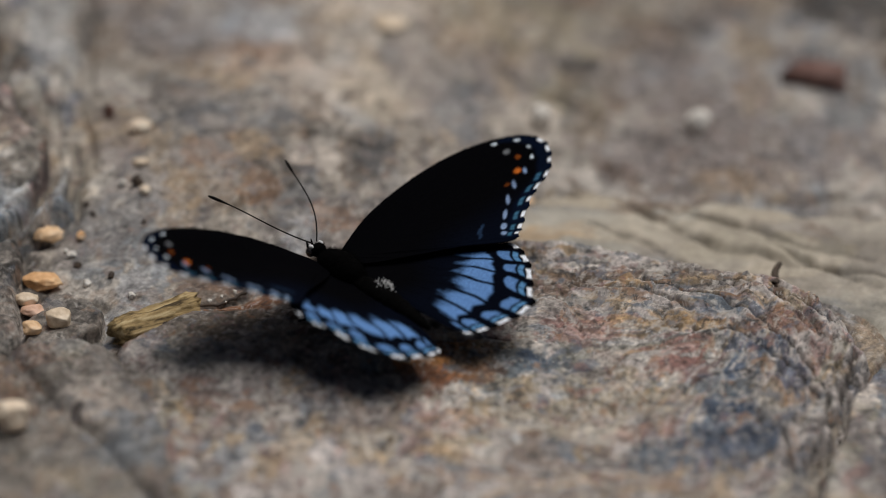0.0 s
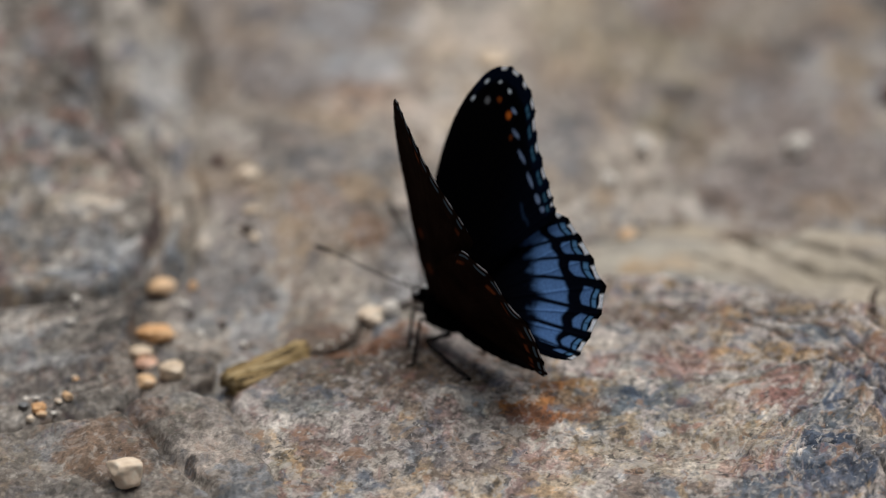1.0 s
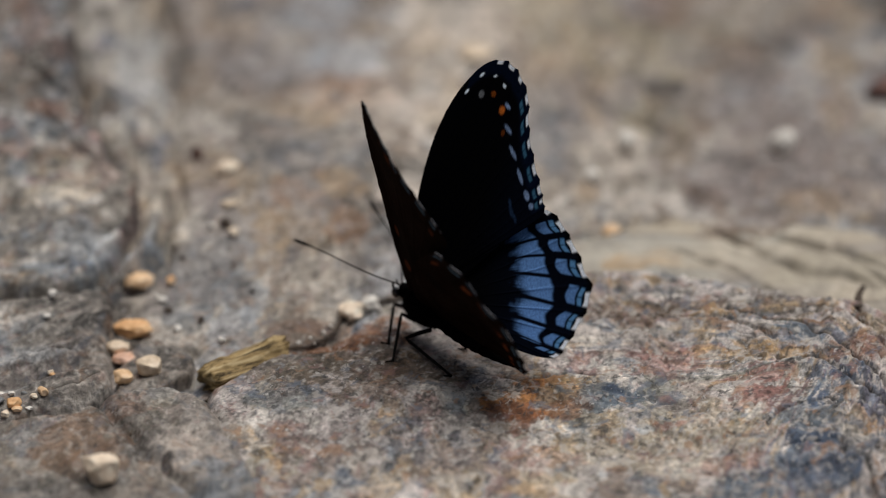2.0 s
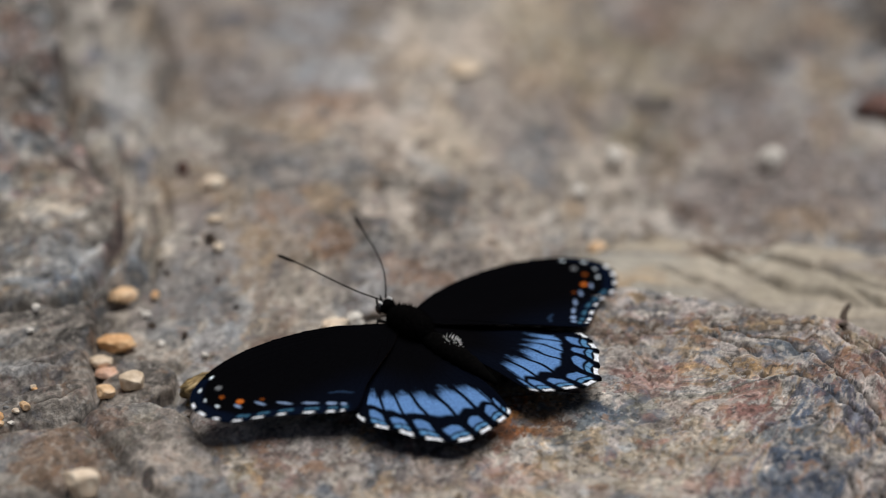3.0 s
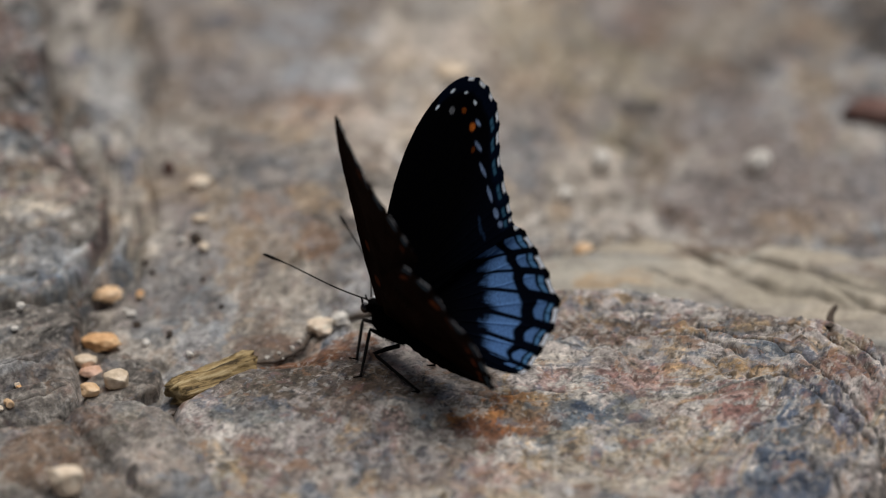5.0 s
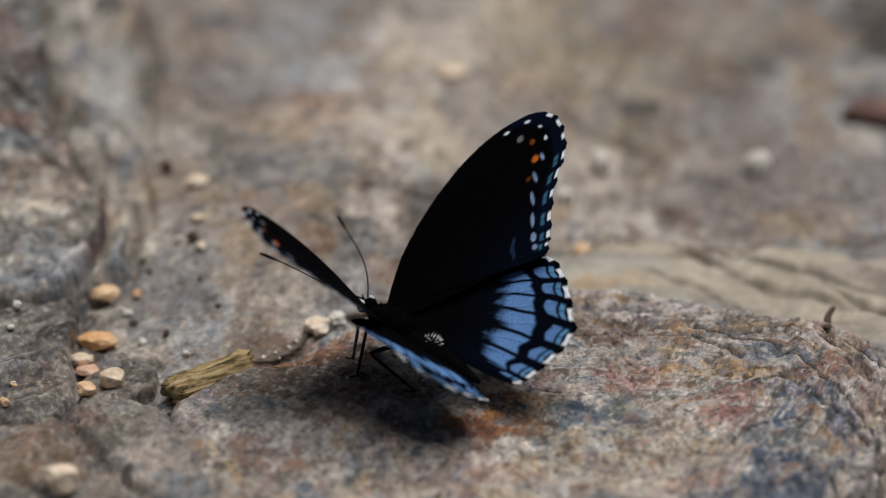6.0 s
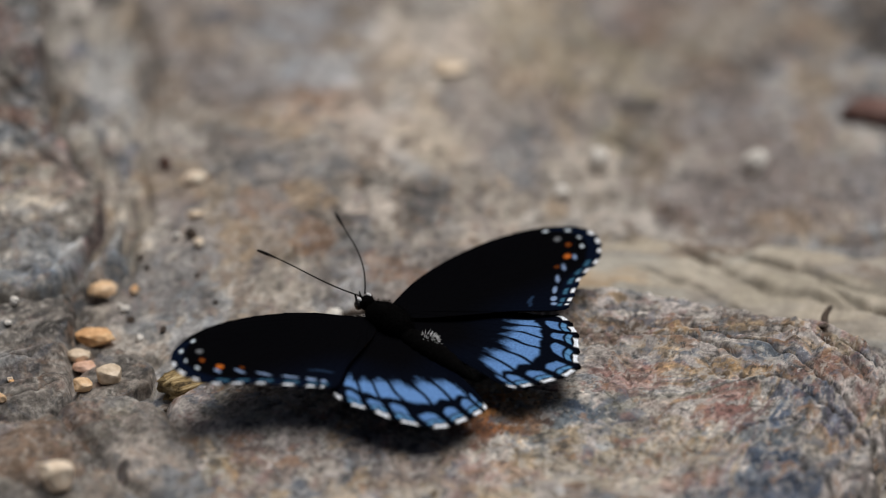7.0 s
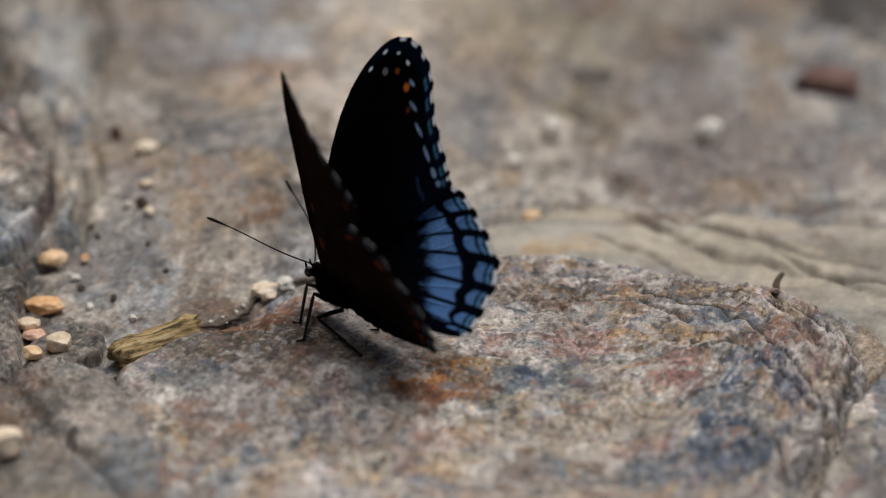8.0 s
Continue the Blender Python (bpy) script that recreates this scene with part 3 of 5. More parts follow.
def paint(x, y, z, base, seed, mottle=1.0, tones=MINERALS, crisp=0.18, speckle=1.0, grain=(0.0, 1.0), lie=None, chroma=1.0):
    """Base colour at each spot: minerals mottled through one another, then the stains and painted shade, their rims
    broken up by noise.
    """
    col = np.empty((x.size, 3))
    col[:] = base
    px, py = x, y
    a = radians(grain[0])
    x, y = (0.85 * lie[0], 0.9 * lie[1]) if lie else (x, y)
    slant = 0.35 if lie else 1.0
    x, y = x - 0.9 * slant * z, y + 1.2 * slant * z
    x, y = (x * math.cos(a) + y * math.sin(a)) / grain[1], -x * math.sin(a) + y * math.cos(a)
    wx, wy = x + 1.6 * fbm(x, y, 5, 4, seed + 80, 0.65), y + 2.2 * fbm(x, y, 6, 4, seed + 90, 0.65)
    m = fbm(x, y, 12, 5, seed, 0.6)[:, None]
    col = col * (1 + 0.40 * m)
    for k, (c, size, thr, amt) in enumerate(tones):
        n = fbm(wx, wy * 0.5, size, 5, seed + 11 * k + 5, 0.6)
        w = (mottle * amt * step(thr, thr + crisp, n))[:, None]
        col = col * (1 - w) + np.array(c) * w
    if lie:
        seam = np.exp(-(fbm(x + 1.5 * fbm(x, y, 3, 3, seed + 3), y, 9, 4, seed + 41) / 0.035) ** 2) * step(-0.1, 0.35, fbm(x, y, 12, 3, seed + 43))
        seam = (0.65 * seam)[:, None]
        col = col * (1 - seam) + np.array(DARK) * seam
    rag = fbm(x, y, 4.2, 5, seed + 70, 0.72)
    wx, wy = px + 2.4 * fbm(px, py, 7, 5, seed + 100, 0.6), py + 3.6 * fbm(px, py, 8, 5, seed + 110, 0.6)
    for cx, cy, rx, ry, c, s, turn in STAINS_AND_SHADE:
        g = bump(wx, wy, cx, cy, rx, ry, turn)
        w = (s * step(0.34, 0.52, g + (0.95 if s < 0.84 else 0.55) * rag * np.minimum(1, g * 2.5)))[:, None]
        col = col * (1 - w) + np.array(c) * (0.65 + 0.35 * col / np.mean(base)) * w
    x, y = px, 0.6 * (py + 1.2 * slant * z)
    fine = fbm(x, y, 1.5, 4, seed + 60, 0.8)[:, None]
    plain = col.mean(1, keepdims=True) * np.array(base) / np.mean(base)
    col = plain + chroma * (col - plain)
    col = col * (1 + 0.75 * speckle * fine)
    fleck = step(0.55, 0.75, fbm(x, y, 0.9, 2, seed + 33))[:, None]
    fleck, pit = 0.6 * speckle * fleck, 0.6 * speckle * step(0.5, 0.7, fbm(x, y, 1.2, 3, seed + 37))[:, None]
    col = col * (1 - fleck) + np.array((0.55, 0.52, 0.48)) * fleck
    return np.clip(col * (1 - pit), 0.012, 0.8)


# ---- materials ----
def shader(name, rough=0.8, spec=0.3):
    mat = bpy.data.materials.new(name)
    mat.use_nodes = True
    b = mat.node_tree.nodes["Principled BSDF"]
    b.inputs["Roughness"].default_value = rough
    b.inputs["Specular IOR Level"].default_value = spec
    return mat, mat.node_tree, b


def node(tree, kind, **values):
    n = tree.nodes.new(kind)
    for k, v in values.items():
        n.inputs[k.replace("_", " ")].default_value = v
    return n


def ramp(tree, source, stops):
    r = tree.nodes.new("ShaderNodeValToRGB")
    while len(r.color_ramp.elements) < len(stops):
        r.color_ramp.elements.new(0.5)
    for e, (p, c) in zip(r.color_ramp.elements, stops):
        e.position, e.color = p, (*c, 1)
    tree.links.new(source, r.inputs[0])
    return r


def mixed(tree, kind, factor, a, b):
    m = tree.nodes.new("ShaderNodeMix")
    m.data_type, m.blend_type = 'RGBA', kind
    for sock, v in ((m.inputs[0], factor), (m.inputs[6], a), (m.inputs[7], b)):
        if isinstance(v, (int, float)):
            sock.default_value = v
        elif isinstance(v, tuple):
            sock.default_value = (*v, 1)
        else:
            tree.links.new(v, sock)
    return m.outputs[2]


def stone_material(name, grain, rough, relief, contrast, flecks):
    """Painted colours of a stone with crystals of several minerals through it and a rough, slightly glinting skin."""
    mat, tree, b = shader(name, rough, 0.5)
    at = tree.nodes.new("ShaderNodeAttribute")
    at.attribute_name = "colour"
    co = tree.nodes.new("ShaderNodeTexCoord").outputs["Object"]
    n1 = node(tree, "ShaderNodeTexNoise", Scale=grain, Detail=7.0, Roughness=0.72)
    n2 = node(tree, "ShaderNodeTexNoise", Scale=grain * 0.22, Detail=6.0, Roughness=0.65)
    v = node(tree, "ShaderNodeTexVoronoi", Scale=grain * 0.9)
    n3 = node(tree, "ShaderNodeTexNoise", Scale=14.0, Detail=8.0, Roughness=0.6)
    for n in (n1, n2, n3, v):
        tree.links.new(co, n.inputs["Vector"])
    lo, hi = 1 - contrast, 1 + 1.15 * contrast
    c = mixed(tree, 'MULTIPLY', 1.0, at.outputs["Color"], ramp(tree, n1.outputs[0], ((0.32, (lo, lo, lo)), (0.68, (hi, 0.99 * hi, 0.965 * hi)))).outputs[0])
    c = mixed(tree, 'MULTIPLY', 0.8, c, ramp(tree, n2.outputs[0], ((0.3, (0.72, 0.71, 0.70)), (0.7, (1.25, 1.25, 1.25)))).outputs[0])
    c = mixed(tree, 'MULTIPLY', 0.5, c, ramp(tree, n3.outputs[0], ((0.3, (0.72, 0.71, 0.72)), (0.7, (1.25, 1.24, 1.2)))).outputs[0])
    # crystals: hue, size, how rare, how strong
    for k, (hue, size, rare, much) in enumerate((((0.36, 0.20, 0.11), 300, 0.58, 0.55), ((0.15, 0.175, 0.22), 260, 0.58, 0.6), ((0.50, 0.46, 0.42), 420, 0.57, 0.6),
                                                 ((0.30, 0.17, 0.16), 340, 0.61, 0.5), ((0.035, 0.033, 0.034), 620, 0.595, 0.75), ((0.62, 0.60, 0.57), 900, 0.63, 0.7))):
        spread_out = tree.nodes.new("ShaderNodeMapping")
        spread_out.inputs["Location"].default_value = (3.7 * k, -2.9 * k, 1.3 * k)
        spread_out.inputs["Rotation"].default_value = (0, 0, radians(-18))
        spread_out.inputs["Scale"].default_value = (0.8, 0.75, 0.8)
        tree.links.new(co, spread_out.inputs["Vector"])
        nk = node(tree, "ShaderNodeTexNoise", Scale=float(size), Detail=5.0, Roughness=0.62, Distortion=0.6)
        tree.links.new(spread_out.outputs[0], nk.inputs["Vector"])
        w = ramp(tree, nk.outputs[0], ((rare, (0, 0, 0)), (rare + 0.045, (much * flecks,) * 3))).outputs[0]
        c = mixed(tree, 'MIX', w, c, hue)
    tree.links.new(c, b.inputs["Base Color"])
    rr = ramp(tree, v.outputs["Distance"], ((0.0, (rough - 0.36,) * 3), (0.35, (rough + 0.05,) * 3)))
    tree.links.new(rr.outputs[0], b.inputs["Roughness"])
    bp = node(tree, "ShaderNodeBump", Strength=relief, Distance=0.0006)
    tree.links.new(n1.outputs[0], bp.inputs["Height"])
    tree.links.new(bp.outputs[0], b.inputs["Normal"])
    return mat


STONE = stone_material("schist", 1100.0, 0.55, 0.9, 0.50, 1.0)
DULL_STONE = stone_material("weathered_stone", 1100.0, 0.6, 0.9, 0.50, 0.45)
MUD = stone_material("dry_mud", 1300.0, 0.68, 0.8, 0.45, 0.4)
CLAY = stone_material("smooth_clay", 1300.0, 0.7, 0.25, 0.16, 0.06)


def spotted_material(name, colour, dark, pale, scale=500.0, rough=0.65, relief=0.4, along=None):
    mat, tree, b = shader(name, rough, 0.3)
    co = tree.nodes.new("ShaderNodeTexCoord").outputs["Object"]
    n = node(tree, "ShaderNodeTexNoise", Scale=scale, Detail=6.0, Roughness=0.7)
    m = node(tree, "ShaderNodeTexNoise", Scale=scale * 0.3, Detail=3.0, Roughness=0.6)
    if along is not None:
        turn = tree.nodes.new("ShaderNodeMapping")
        turn.vector_type = 'TEXTURE'
        turn.inputs["Rotation"].default_value = (0, 0, radians(along))
        turn.inputs["Scale"].default_value = (12, 1, 1)
        tree.links.new(co, turn.inputs["Vector"])
        co = turn.outputs[0]
    tree.links.new(co, n.inputs["Vector"])
    tree.links.new(co, m.inputs["Vector"])
    lo, hi = (0.28, 0.74) if along is None else (0.38, 0.60)
    c = ramp(tree, n.outputs[0], ((lo, dark), (0.5, colour), (hi, pale))).outputs[0]
    c = mixed(tree, 'MULTIPLY', 0.7, c, ramp(tree, m.outputs[0], ((0.3, (0.7, 0.67, 0.62)), (0.7, (1.2, 1.2, 1.2)))).outputs[0])
    tree.links.new(c, b.inputs["Base Color"])
    bp = node(tree, "ShaderNodeBump", Strength=relief, Distance=0.0005)
    tree.links.new(n.outputs[0], bp.inputs["Height"])
    tree.links.new(bp.outputs[0], b.inputs["Normal"])
    return mat


def wing_material(name, rough, sheen):
    """Scaled wing: the pattern, with the fine grain of rows of scales."""
    mat, tree, b = shader(name, rough, 0.008)
    at = tree.nodes.new("ShaderNodeAttribute")
    at.attribute_name = "colour"
    co = tree.nodes.new("ShaderNodeTexCoord").outputs["Object"]
    n = node(tree, "ShaderNodeTexNoise", Scale=2600.0, Detail=4.0, Roughness=0.7)
    tree.links.new(co, n.inputs["Vector"])
    c = mixed(tree, 'MULTIPLY', 1.0, at.outputs["Color"], ramp(tree, n.outputs[0], ((0.3, (0.66, 0.68, 0.7)), (0.7, (1.3, 1.3, 1.3)))).outputs[0])
    tree.links.new(c, b.inputs["Base Color"])
    b.inputs["Sheen Weight"].default_value = sheen
    b.inputs["Sheen Roughness"].default_value = 0.4
    b.inputs["Sheen Tint"].default_value = (0.35, 0.45, 0.8, 1)
    bp = node(tree, "ShaderNodeBump", Strength=0.25, Distance=0.0001)
    tree.links.new(n.outputs[0], bp.inputs["Height"])
    tree.links.new(bp.outputs[0], b.inputs["Normal"])
    return mat


# ---- mesh helpers ----
def link_mesh(name, verts, faces, material, parent=None, colours=None, label="", smooth=True):
    me = bpy.data.meshes.new(name)
    me.from_pydata(np.asarray(verts, float).tolist(), [], faces.tolist() if isinstance(faces, np.ndarray) else faces)
    if colours is not None:
        a = me.attributes.new("colour", 'FLOAT_COLOR', 'POINT')
        a.data.foreach_set("color", np.hstack([colours, np.ones((len(colours), 1))]).astype(np.float32).ravel())
    if smooth:
        me.shade_smooth()
    me.materials.append(material)
    ob = new(name, me)
    ob.parent = parent
    return tagged(ob, label)


def grid_faces(nx, ny):
    i = np.arange(nx * ny).reshape(ny, nx)
    return np.stack([i[:-1, :-1], i[:-1, 1:], i[1:, 1:], i[1:, :-1]], -1).reshape(-1, 4)


def part(name, bm, material, parent, label=""):
    """Links a bmesh as one mesh object under a thing or under a part."""
    me = bpy.data.meshes.new(name)
    bm.to_mesh(me)
    bm.free()
    me.shade_smooth()
    me.materials.append(material)
    ob = new(name, me)
    ob.parent = parent
    return tagged(ob, label)


def tube(bm, points, radii, ring=8):
    """A tapered round bar through points given in millimetres."""
    pts = [Vector(p) * MM for p in points]
    loops = []
    for i, p in enumerate(pts):
        ahead = (pts[min(i + 1, len(pts) - 1)] - pts[max(i - 1, 0)]).normalized()
        s = ahead.cross(Vector((0.31, 0.2, 0.93))).normalized()
        t = ahead.cross(s)
        loops.append([bm.verts.new(p + (s * math.cos(2 * math.pi * k / ring) + t * math.sin(2 * math.pi * k / ring)) * radii[i] * MM) for k in range(ring)])
    for a, b in zip(loops, loops[1:]):
        for k in range(ring):
            bm.faces.new((a[k], a[(k + 1) % ring], b[(k + 1) % ring], b[k]))
    bm.faces.new(loops[0][::-1])
    bm.faces.new(loops[-1])
    bmesh.ops.recalc_face_normals(bm, faces=bm.faces)


# ---- ground: one sheet, fine where the lens looks, out to the horizon ----
def spread(lo, hi, fine, reach):
    mid = np.arange(lo, hi + fine / 2, fine)
    out, w = [], fine
    while sum(out) < reach:
        w *= 1.16
        out.append(w)
    out = np.cumsum(out)
    return np.concatenate([lo - out[::-1], mid, hi + out])


def make_ground():
    xs, ys = spread(-82, 100, 0.46, 60000), spread(-72, 175, 0.46, 60000)
    X, Y = np.meshgrid(xs, ys)
    x, y = X.ravel(), Y.ravel()
    z = ground_height(x, y)
    for key in STONES:
        d = rim_distance(key, x, y)
        z = z - STONES[key][5] * np.exp(-(d / 0.9) ** 2) * step(0, -0.3, d)
    down, crack_shade = crack_field("ground", x, y)
    z, crack_shade = z - down, (0.9 * crack_shade)[:, None]
    faces = grid_faces(len(xs), len(ys))
    base = (0.328, 0.292, 0.253)
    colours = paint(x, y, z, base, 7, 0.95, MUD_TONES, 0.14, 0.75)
    far = step(120, 260, np.hypot(np.maximum(np.abs(x - 9) - 92, 0), np.maximum(np.abs(y - 50) - 125, 0)) + 110)[:, None]
    colours = colours * (1 - far) + np.array(base) * far
    # shade inside the ground's cracks, painted into the colour
    colours = colours * (1 - crack_shade) + np.array(CREVICE_SHADE) * crack_shade
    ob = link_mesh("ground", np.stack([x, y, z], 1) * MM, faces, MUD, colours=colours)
    tagged(ob, "grey-tan dried mud between weathered stones", "ground", kind="structure")


def make_stone(key, fine, base, seed, label, mottle=1.0, tones=MINERALS, speckle=0.6, grain=(0.0, 1.0)):
    outline = np.array(STONES[key][0])
    xs = np.arange(outline[:, 0].min() - 4, outline[:, 0].max() + 4, fine)
    ys = np.arange(outline[:, 1].min() - 4, outline[:, 1].max() + 4, fine)
    X, Y = np.meshgrid(xs, ys)
    x, y = X.ravel(), Y.ravel()
    z, d = stone_surface(key, x, y)
    faces = grid_faces(len(xs), len(ys))
    faces = faces[(d[faces] > -0.6).any(1)]
    used, faces = np.unique(faces, return_inverse=True)
    faces = faces.reshape(-1, 4)
    x, y, z = x[used], y[used], z[used]
    colours = paint(x, y, z, base, seed, mottle, tones, 0.11 if key == "butterfly" else 0.18, speckle, grain, foliation(x, y, d[used]) if key == "butterfly" else None, 1.3 if key == "butterfly" else 1.15)
    # how strongly shade is painted near-black into the stone's cracks
    crack_shade = ((0.5 if key == "slab" else 0.95) * crack_field(key, x, y)[1])[:, None]
    ob = link_mesh("stone", np.stack([x, y, z], 1) * MM, faces, {"butterfly": STONE, "slab": CLAY}.get(key, DULL_STONE), colours=colours * (1 - crack_shade) + np.array((0.026, 0.022, 0.019)) * crack_shade)
    tagged(ob, label, "stone", "stones set in the ground")


make_ground()
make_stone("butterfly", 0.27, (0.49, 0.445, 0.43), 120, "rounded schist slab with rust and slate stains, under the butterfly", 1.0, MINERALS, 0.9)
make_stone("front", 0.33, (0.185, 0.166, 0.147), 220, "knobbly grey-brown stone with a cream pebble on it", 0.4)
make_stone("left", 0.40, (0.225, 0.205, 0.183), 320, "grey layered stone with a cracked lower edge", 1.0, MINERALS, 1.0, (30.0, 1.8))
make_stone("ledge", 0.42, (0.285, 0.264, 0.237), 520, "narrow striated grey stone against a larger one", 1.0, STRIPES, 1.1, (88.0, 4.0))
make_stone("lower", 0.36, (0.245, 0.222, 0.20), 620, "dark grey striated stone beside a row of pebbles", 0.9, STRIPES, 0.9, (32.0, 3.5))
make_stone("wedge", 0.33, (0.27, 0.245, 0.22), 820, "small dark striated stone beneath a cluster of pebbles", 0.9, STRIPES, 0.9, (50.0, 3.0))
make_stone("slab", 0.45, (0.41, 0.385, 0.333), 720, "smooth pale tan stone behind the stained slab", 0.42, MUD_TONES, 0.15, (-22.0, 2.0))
make_stone("right", 0.4, (0.23, 0.208, 0.205), 420, "grey stone beside the stained slab")


# ---- pebbles, twig and crumbs ----
def rest(x, y, sink=0.0):
    return Vector((x, y, top_of(x, y) - sink)) * MM


def lump_mesh(name, rx, ry, rz, seed, rough=0.16, boxy=0.0, cuts=4):
    bm = bmesh.new()
    bmesh.ops.create_icosphere(bm, subdivisions=cuts, radius=1.0)
    off = Vector((seed * 3.1, seed * 1.7, -seed * 2.3))
    rng = random.Random(seed * 7 + 1)
    flats = [(Vector((rng.gauss(0, 1), rng.gauss(0, 1), rng.gauss(0, 1))).normalized(), rng.uniform(0.62, 0.90)) for _ in range(13)]
    for v in bm.verts:
        p = v.co.copy()
        for n, reach in flats:
            over = p.dot(n) - reach
            if over > 0:
                p -= n * over * 0.88
        if boxy:
            p = p.lerp(Vector([math.copysign(abs(c) ** 0.6, c) for c in p]), boxy)
        k = (1 - 0.13 * boxy) * (1 + 1.1 * rough * noise.fractal(v.co * 1.1 + off, 1.0, 2.0, 3) + 0.25 * rough * noise.noise(v.co * 5 + off))
        v.co = Vector((p.x * rx, p.y * ry, p.z * rz)) * k * MM
    me = bpy.data.meshes.new(name)
    bm.to_mesh(me)
    bm.free()
    me.shade_smooth()
    return me


def pebble(name, x, y, rx, ry, rz, material, label, seed, turn=0.0, boxy=0.2, rough=0.16, group="pebbles", lean=0.0):
    me = lump_mesh(name, rx, ry, rz, seed, rough, boxy)
    me.materials.append(material)
    ob = new(name, me)
    p = rest(x, y)
    ob.matrix_world = Matrix.Translation(p + Vector((0, 0, rz * 0.72 * MM))) @ pose(0, 0, 0, lean, 0, turn)
    return tagged(ob, label, "pebble", group)


YELLOW_STONE = spotted_material("yellow_pebble", (0.80, 0.55, 0.33), (0.60, 0.38, 0.21), (0.86, 0.69, 0.52))
ORANGE_STONE = spotted_material("orange_pebble", (0.78, 0.46, 0.23), (0.57, 0.31, 0.13), (0.86, 0.64, 0.39))
PINK_STONE = spotted_material("pink_pebble", (0.77, 0.49, 0.36), (0.60, 0.35, 0.23), (0.86, 0.62, 0.50))
BEIGE_STONE = spotted_material("beige_pebble", (0.70, 0.57, 0.43), (0.52, 0.41, 0.28), (0.83, 0.73, 0.60))
CREAM_STONE = spotted_material("cream_pebble", (0.86, 0.72, 0.57), (0.71, 0.56, 0.41), (0.86, 0.84, 0.72))
WHITE_STONE = spotted_material("white_crumb", (0.78, 0.75, 0.70), (0.58, 0.54, 0.48), (0.84, 0.82, 0.79))
GREY_STONE = spotted_material("grey_crumb", (0.20, 0.21, 0.22), (0.12, 0.12, 0.13), (0.32, 0.32, 0.33))
RED_STONE = spotted_material("red_brick", (0.19, 0.105, 0.088), (0.11, 0.058, 0.048), (0.26, 0.175, 0.155), 300.0)
DARK_STONE = spotted_material("dark_crumb", (0.06, 0.045, 0.035), (0.03, 0.02, 0.018), (0.14, 0.10, 0.07))
TWIG_WOOD = spotted_material("bare_wood", (0.36, 0.255, 0.115), (0.06, 0.04, 0.016), (0.56, 0.45, 0.26), 700.0, 0.7, 1.0, 27.0)

pebble("pebble", -50.2, 17.4, 2.87, 2.18, 1.42, YELLOW_STONE, "rounded pale yellow pebble lying in the mud", 1, 10, 0.2, 0.16)
pebble("pebble", -50.5, 3.8, 3.86, 2.30, 1.50, ORANGE_STONE, "long orange pebble beside a stone", 2, 6, 0.4, 0.16)
pebble("pebble", -53.2, -2.0, 2.08, 1.77, 1.33, BEIGE_STONE, "small dull beige pebble in a cluster", 3, 0, 0.2, 0.16)
pebble("pebble", -52.2, -5.1, 2.08, 1.70, 1.10, PINK_STONE, "small pink pebble in a cluster", 4, -15, 0.2, 0.16)
pebble("pebble", -47.8, -10.5, 2.47, 2.10, 1.81, BEIGE_STONE, "rounded beige pebble in a cluster", 5, 0, 0.4, 0.16)
pebble("pebble", -52.3, -12.3, 1.98, 1.68, 1.23, YELLOW_STONE, "small yellow pebble in a cluster", 6, 0, 0.2, 0.16)
pebble("pebble", -34.7, 45.3, 2.18, 1.82, 1.18, CREAM_STONE, "pale yellow pebble lying on mud", 7, 0, 0.2, 0.16)
pebble("crumb", -33.6, 27.2, 0.99, 0.84, 0.91, CREAM_STONE, "small cream crumb beside a dark one", 8, 0, 0.2, 0.16)
pebble("crumb", -35.0, 29.4, 1.19, 1.01, 0.98, DARK_STONE, "dark brown crumb on the mud", 9, 30, 0.2, 0.30)
pebble("crumb", -37.5, 29.8, 0.89, 0.76, 0.93, WHITE_STONE, "small white crumb on the mud", 10, 0, 0.2, 0.30)
pebble("pebble", -34.5, 35.8, 1.78, 1.09, 0.71, BEIGE_STONE, "dusty pink pebble on the mud", 11, 0, 0.2, 0.16)
pebble("chip", -40.0, 50.7, 0.99, 0.84, 1.55, RED_STONE, "small red-brown chip on the mud", 12, 0, 0.5, 0.16)
pebble("crumb", -44.4, 18.1, 0.89, 0.76, 0.82, ORANGE_STONE, "small orange crumb on the mud", 13, 0, 0.2, 0.16)
pebble("crumb", -45.9, 13.5, 0.89, 0.76, 0.70, WHITE_STONE, "small white crumb on the mud", 14, 0, 0.2, 0.30)
pebble("crumb", -46.9, 14.9, 0.49, 0.42, 0.45, WHITE_STONE, "tiny white crumb on the mud", 15, 0, 0.2, 0.30)
pebble("crumb", -43.2, 3.8, 0.79, 0.67, 0.73, WHITE_STONE, "small white crumb on the mud", 16, 0, 0.2, 0.30)
pebble("crumb", -64.3, 5.9, 0.89, 0.76, 1.04, WHITE_STONE, "small pale crumb on the mud", 17, 0, 0.2, 0.30)
pebble("crumb", -64.0, -13.8, 0.59, 0.50, 0.55, ORANGE_STONE, "tiny orange crumb on the mud", 18, 0, 0.2, 0.16)
pebble("crumb", -65.1, -23.4, 0.79, 0.67, 0.73, YELLOW_STONE, "small yellow crumb on the mud", 19, 0, 0.2, 0.16)
pebble("pebble", -54.9, -52.1, 3.36, 2.86, 2.60, CREAM_STONE, "blocky cream pebble on a brown stone", 20, 25, 0.7, 0.20)
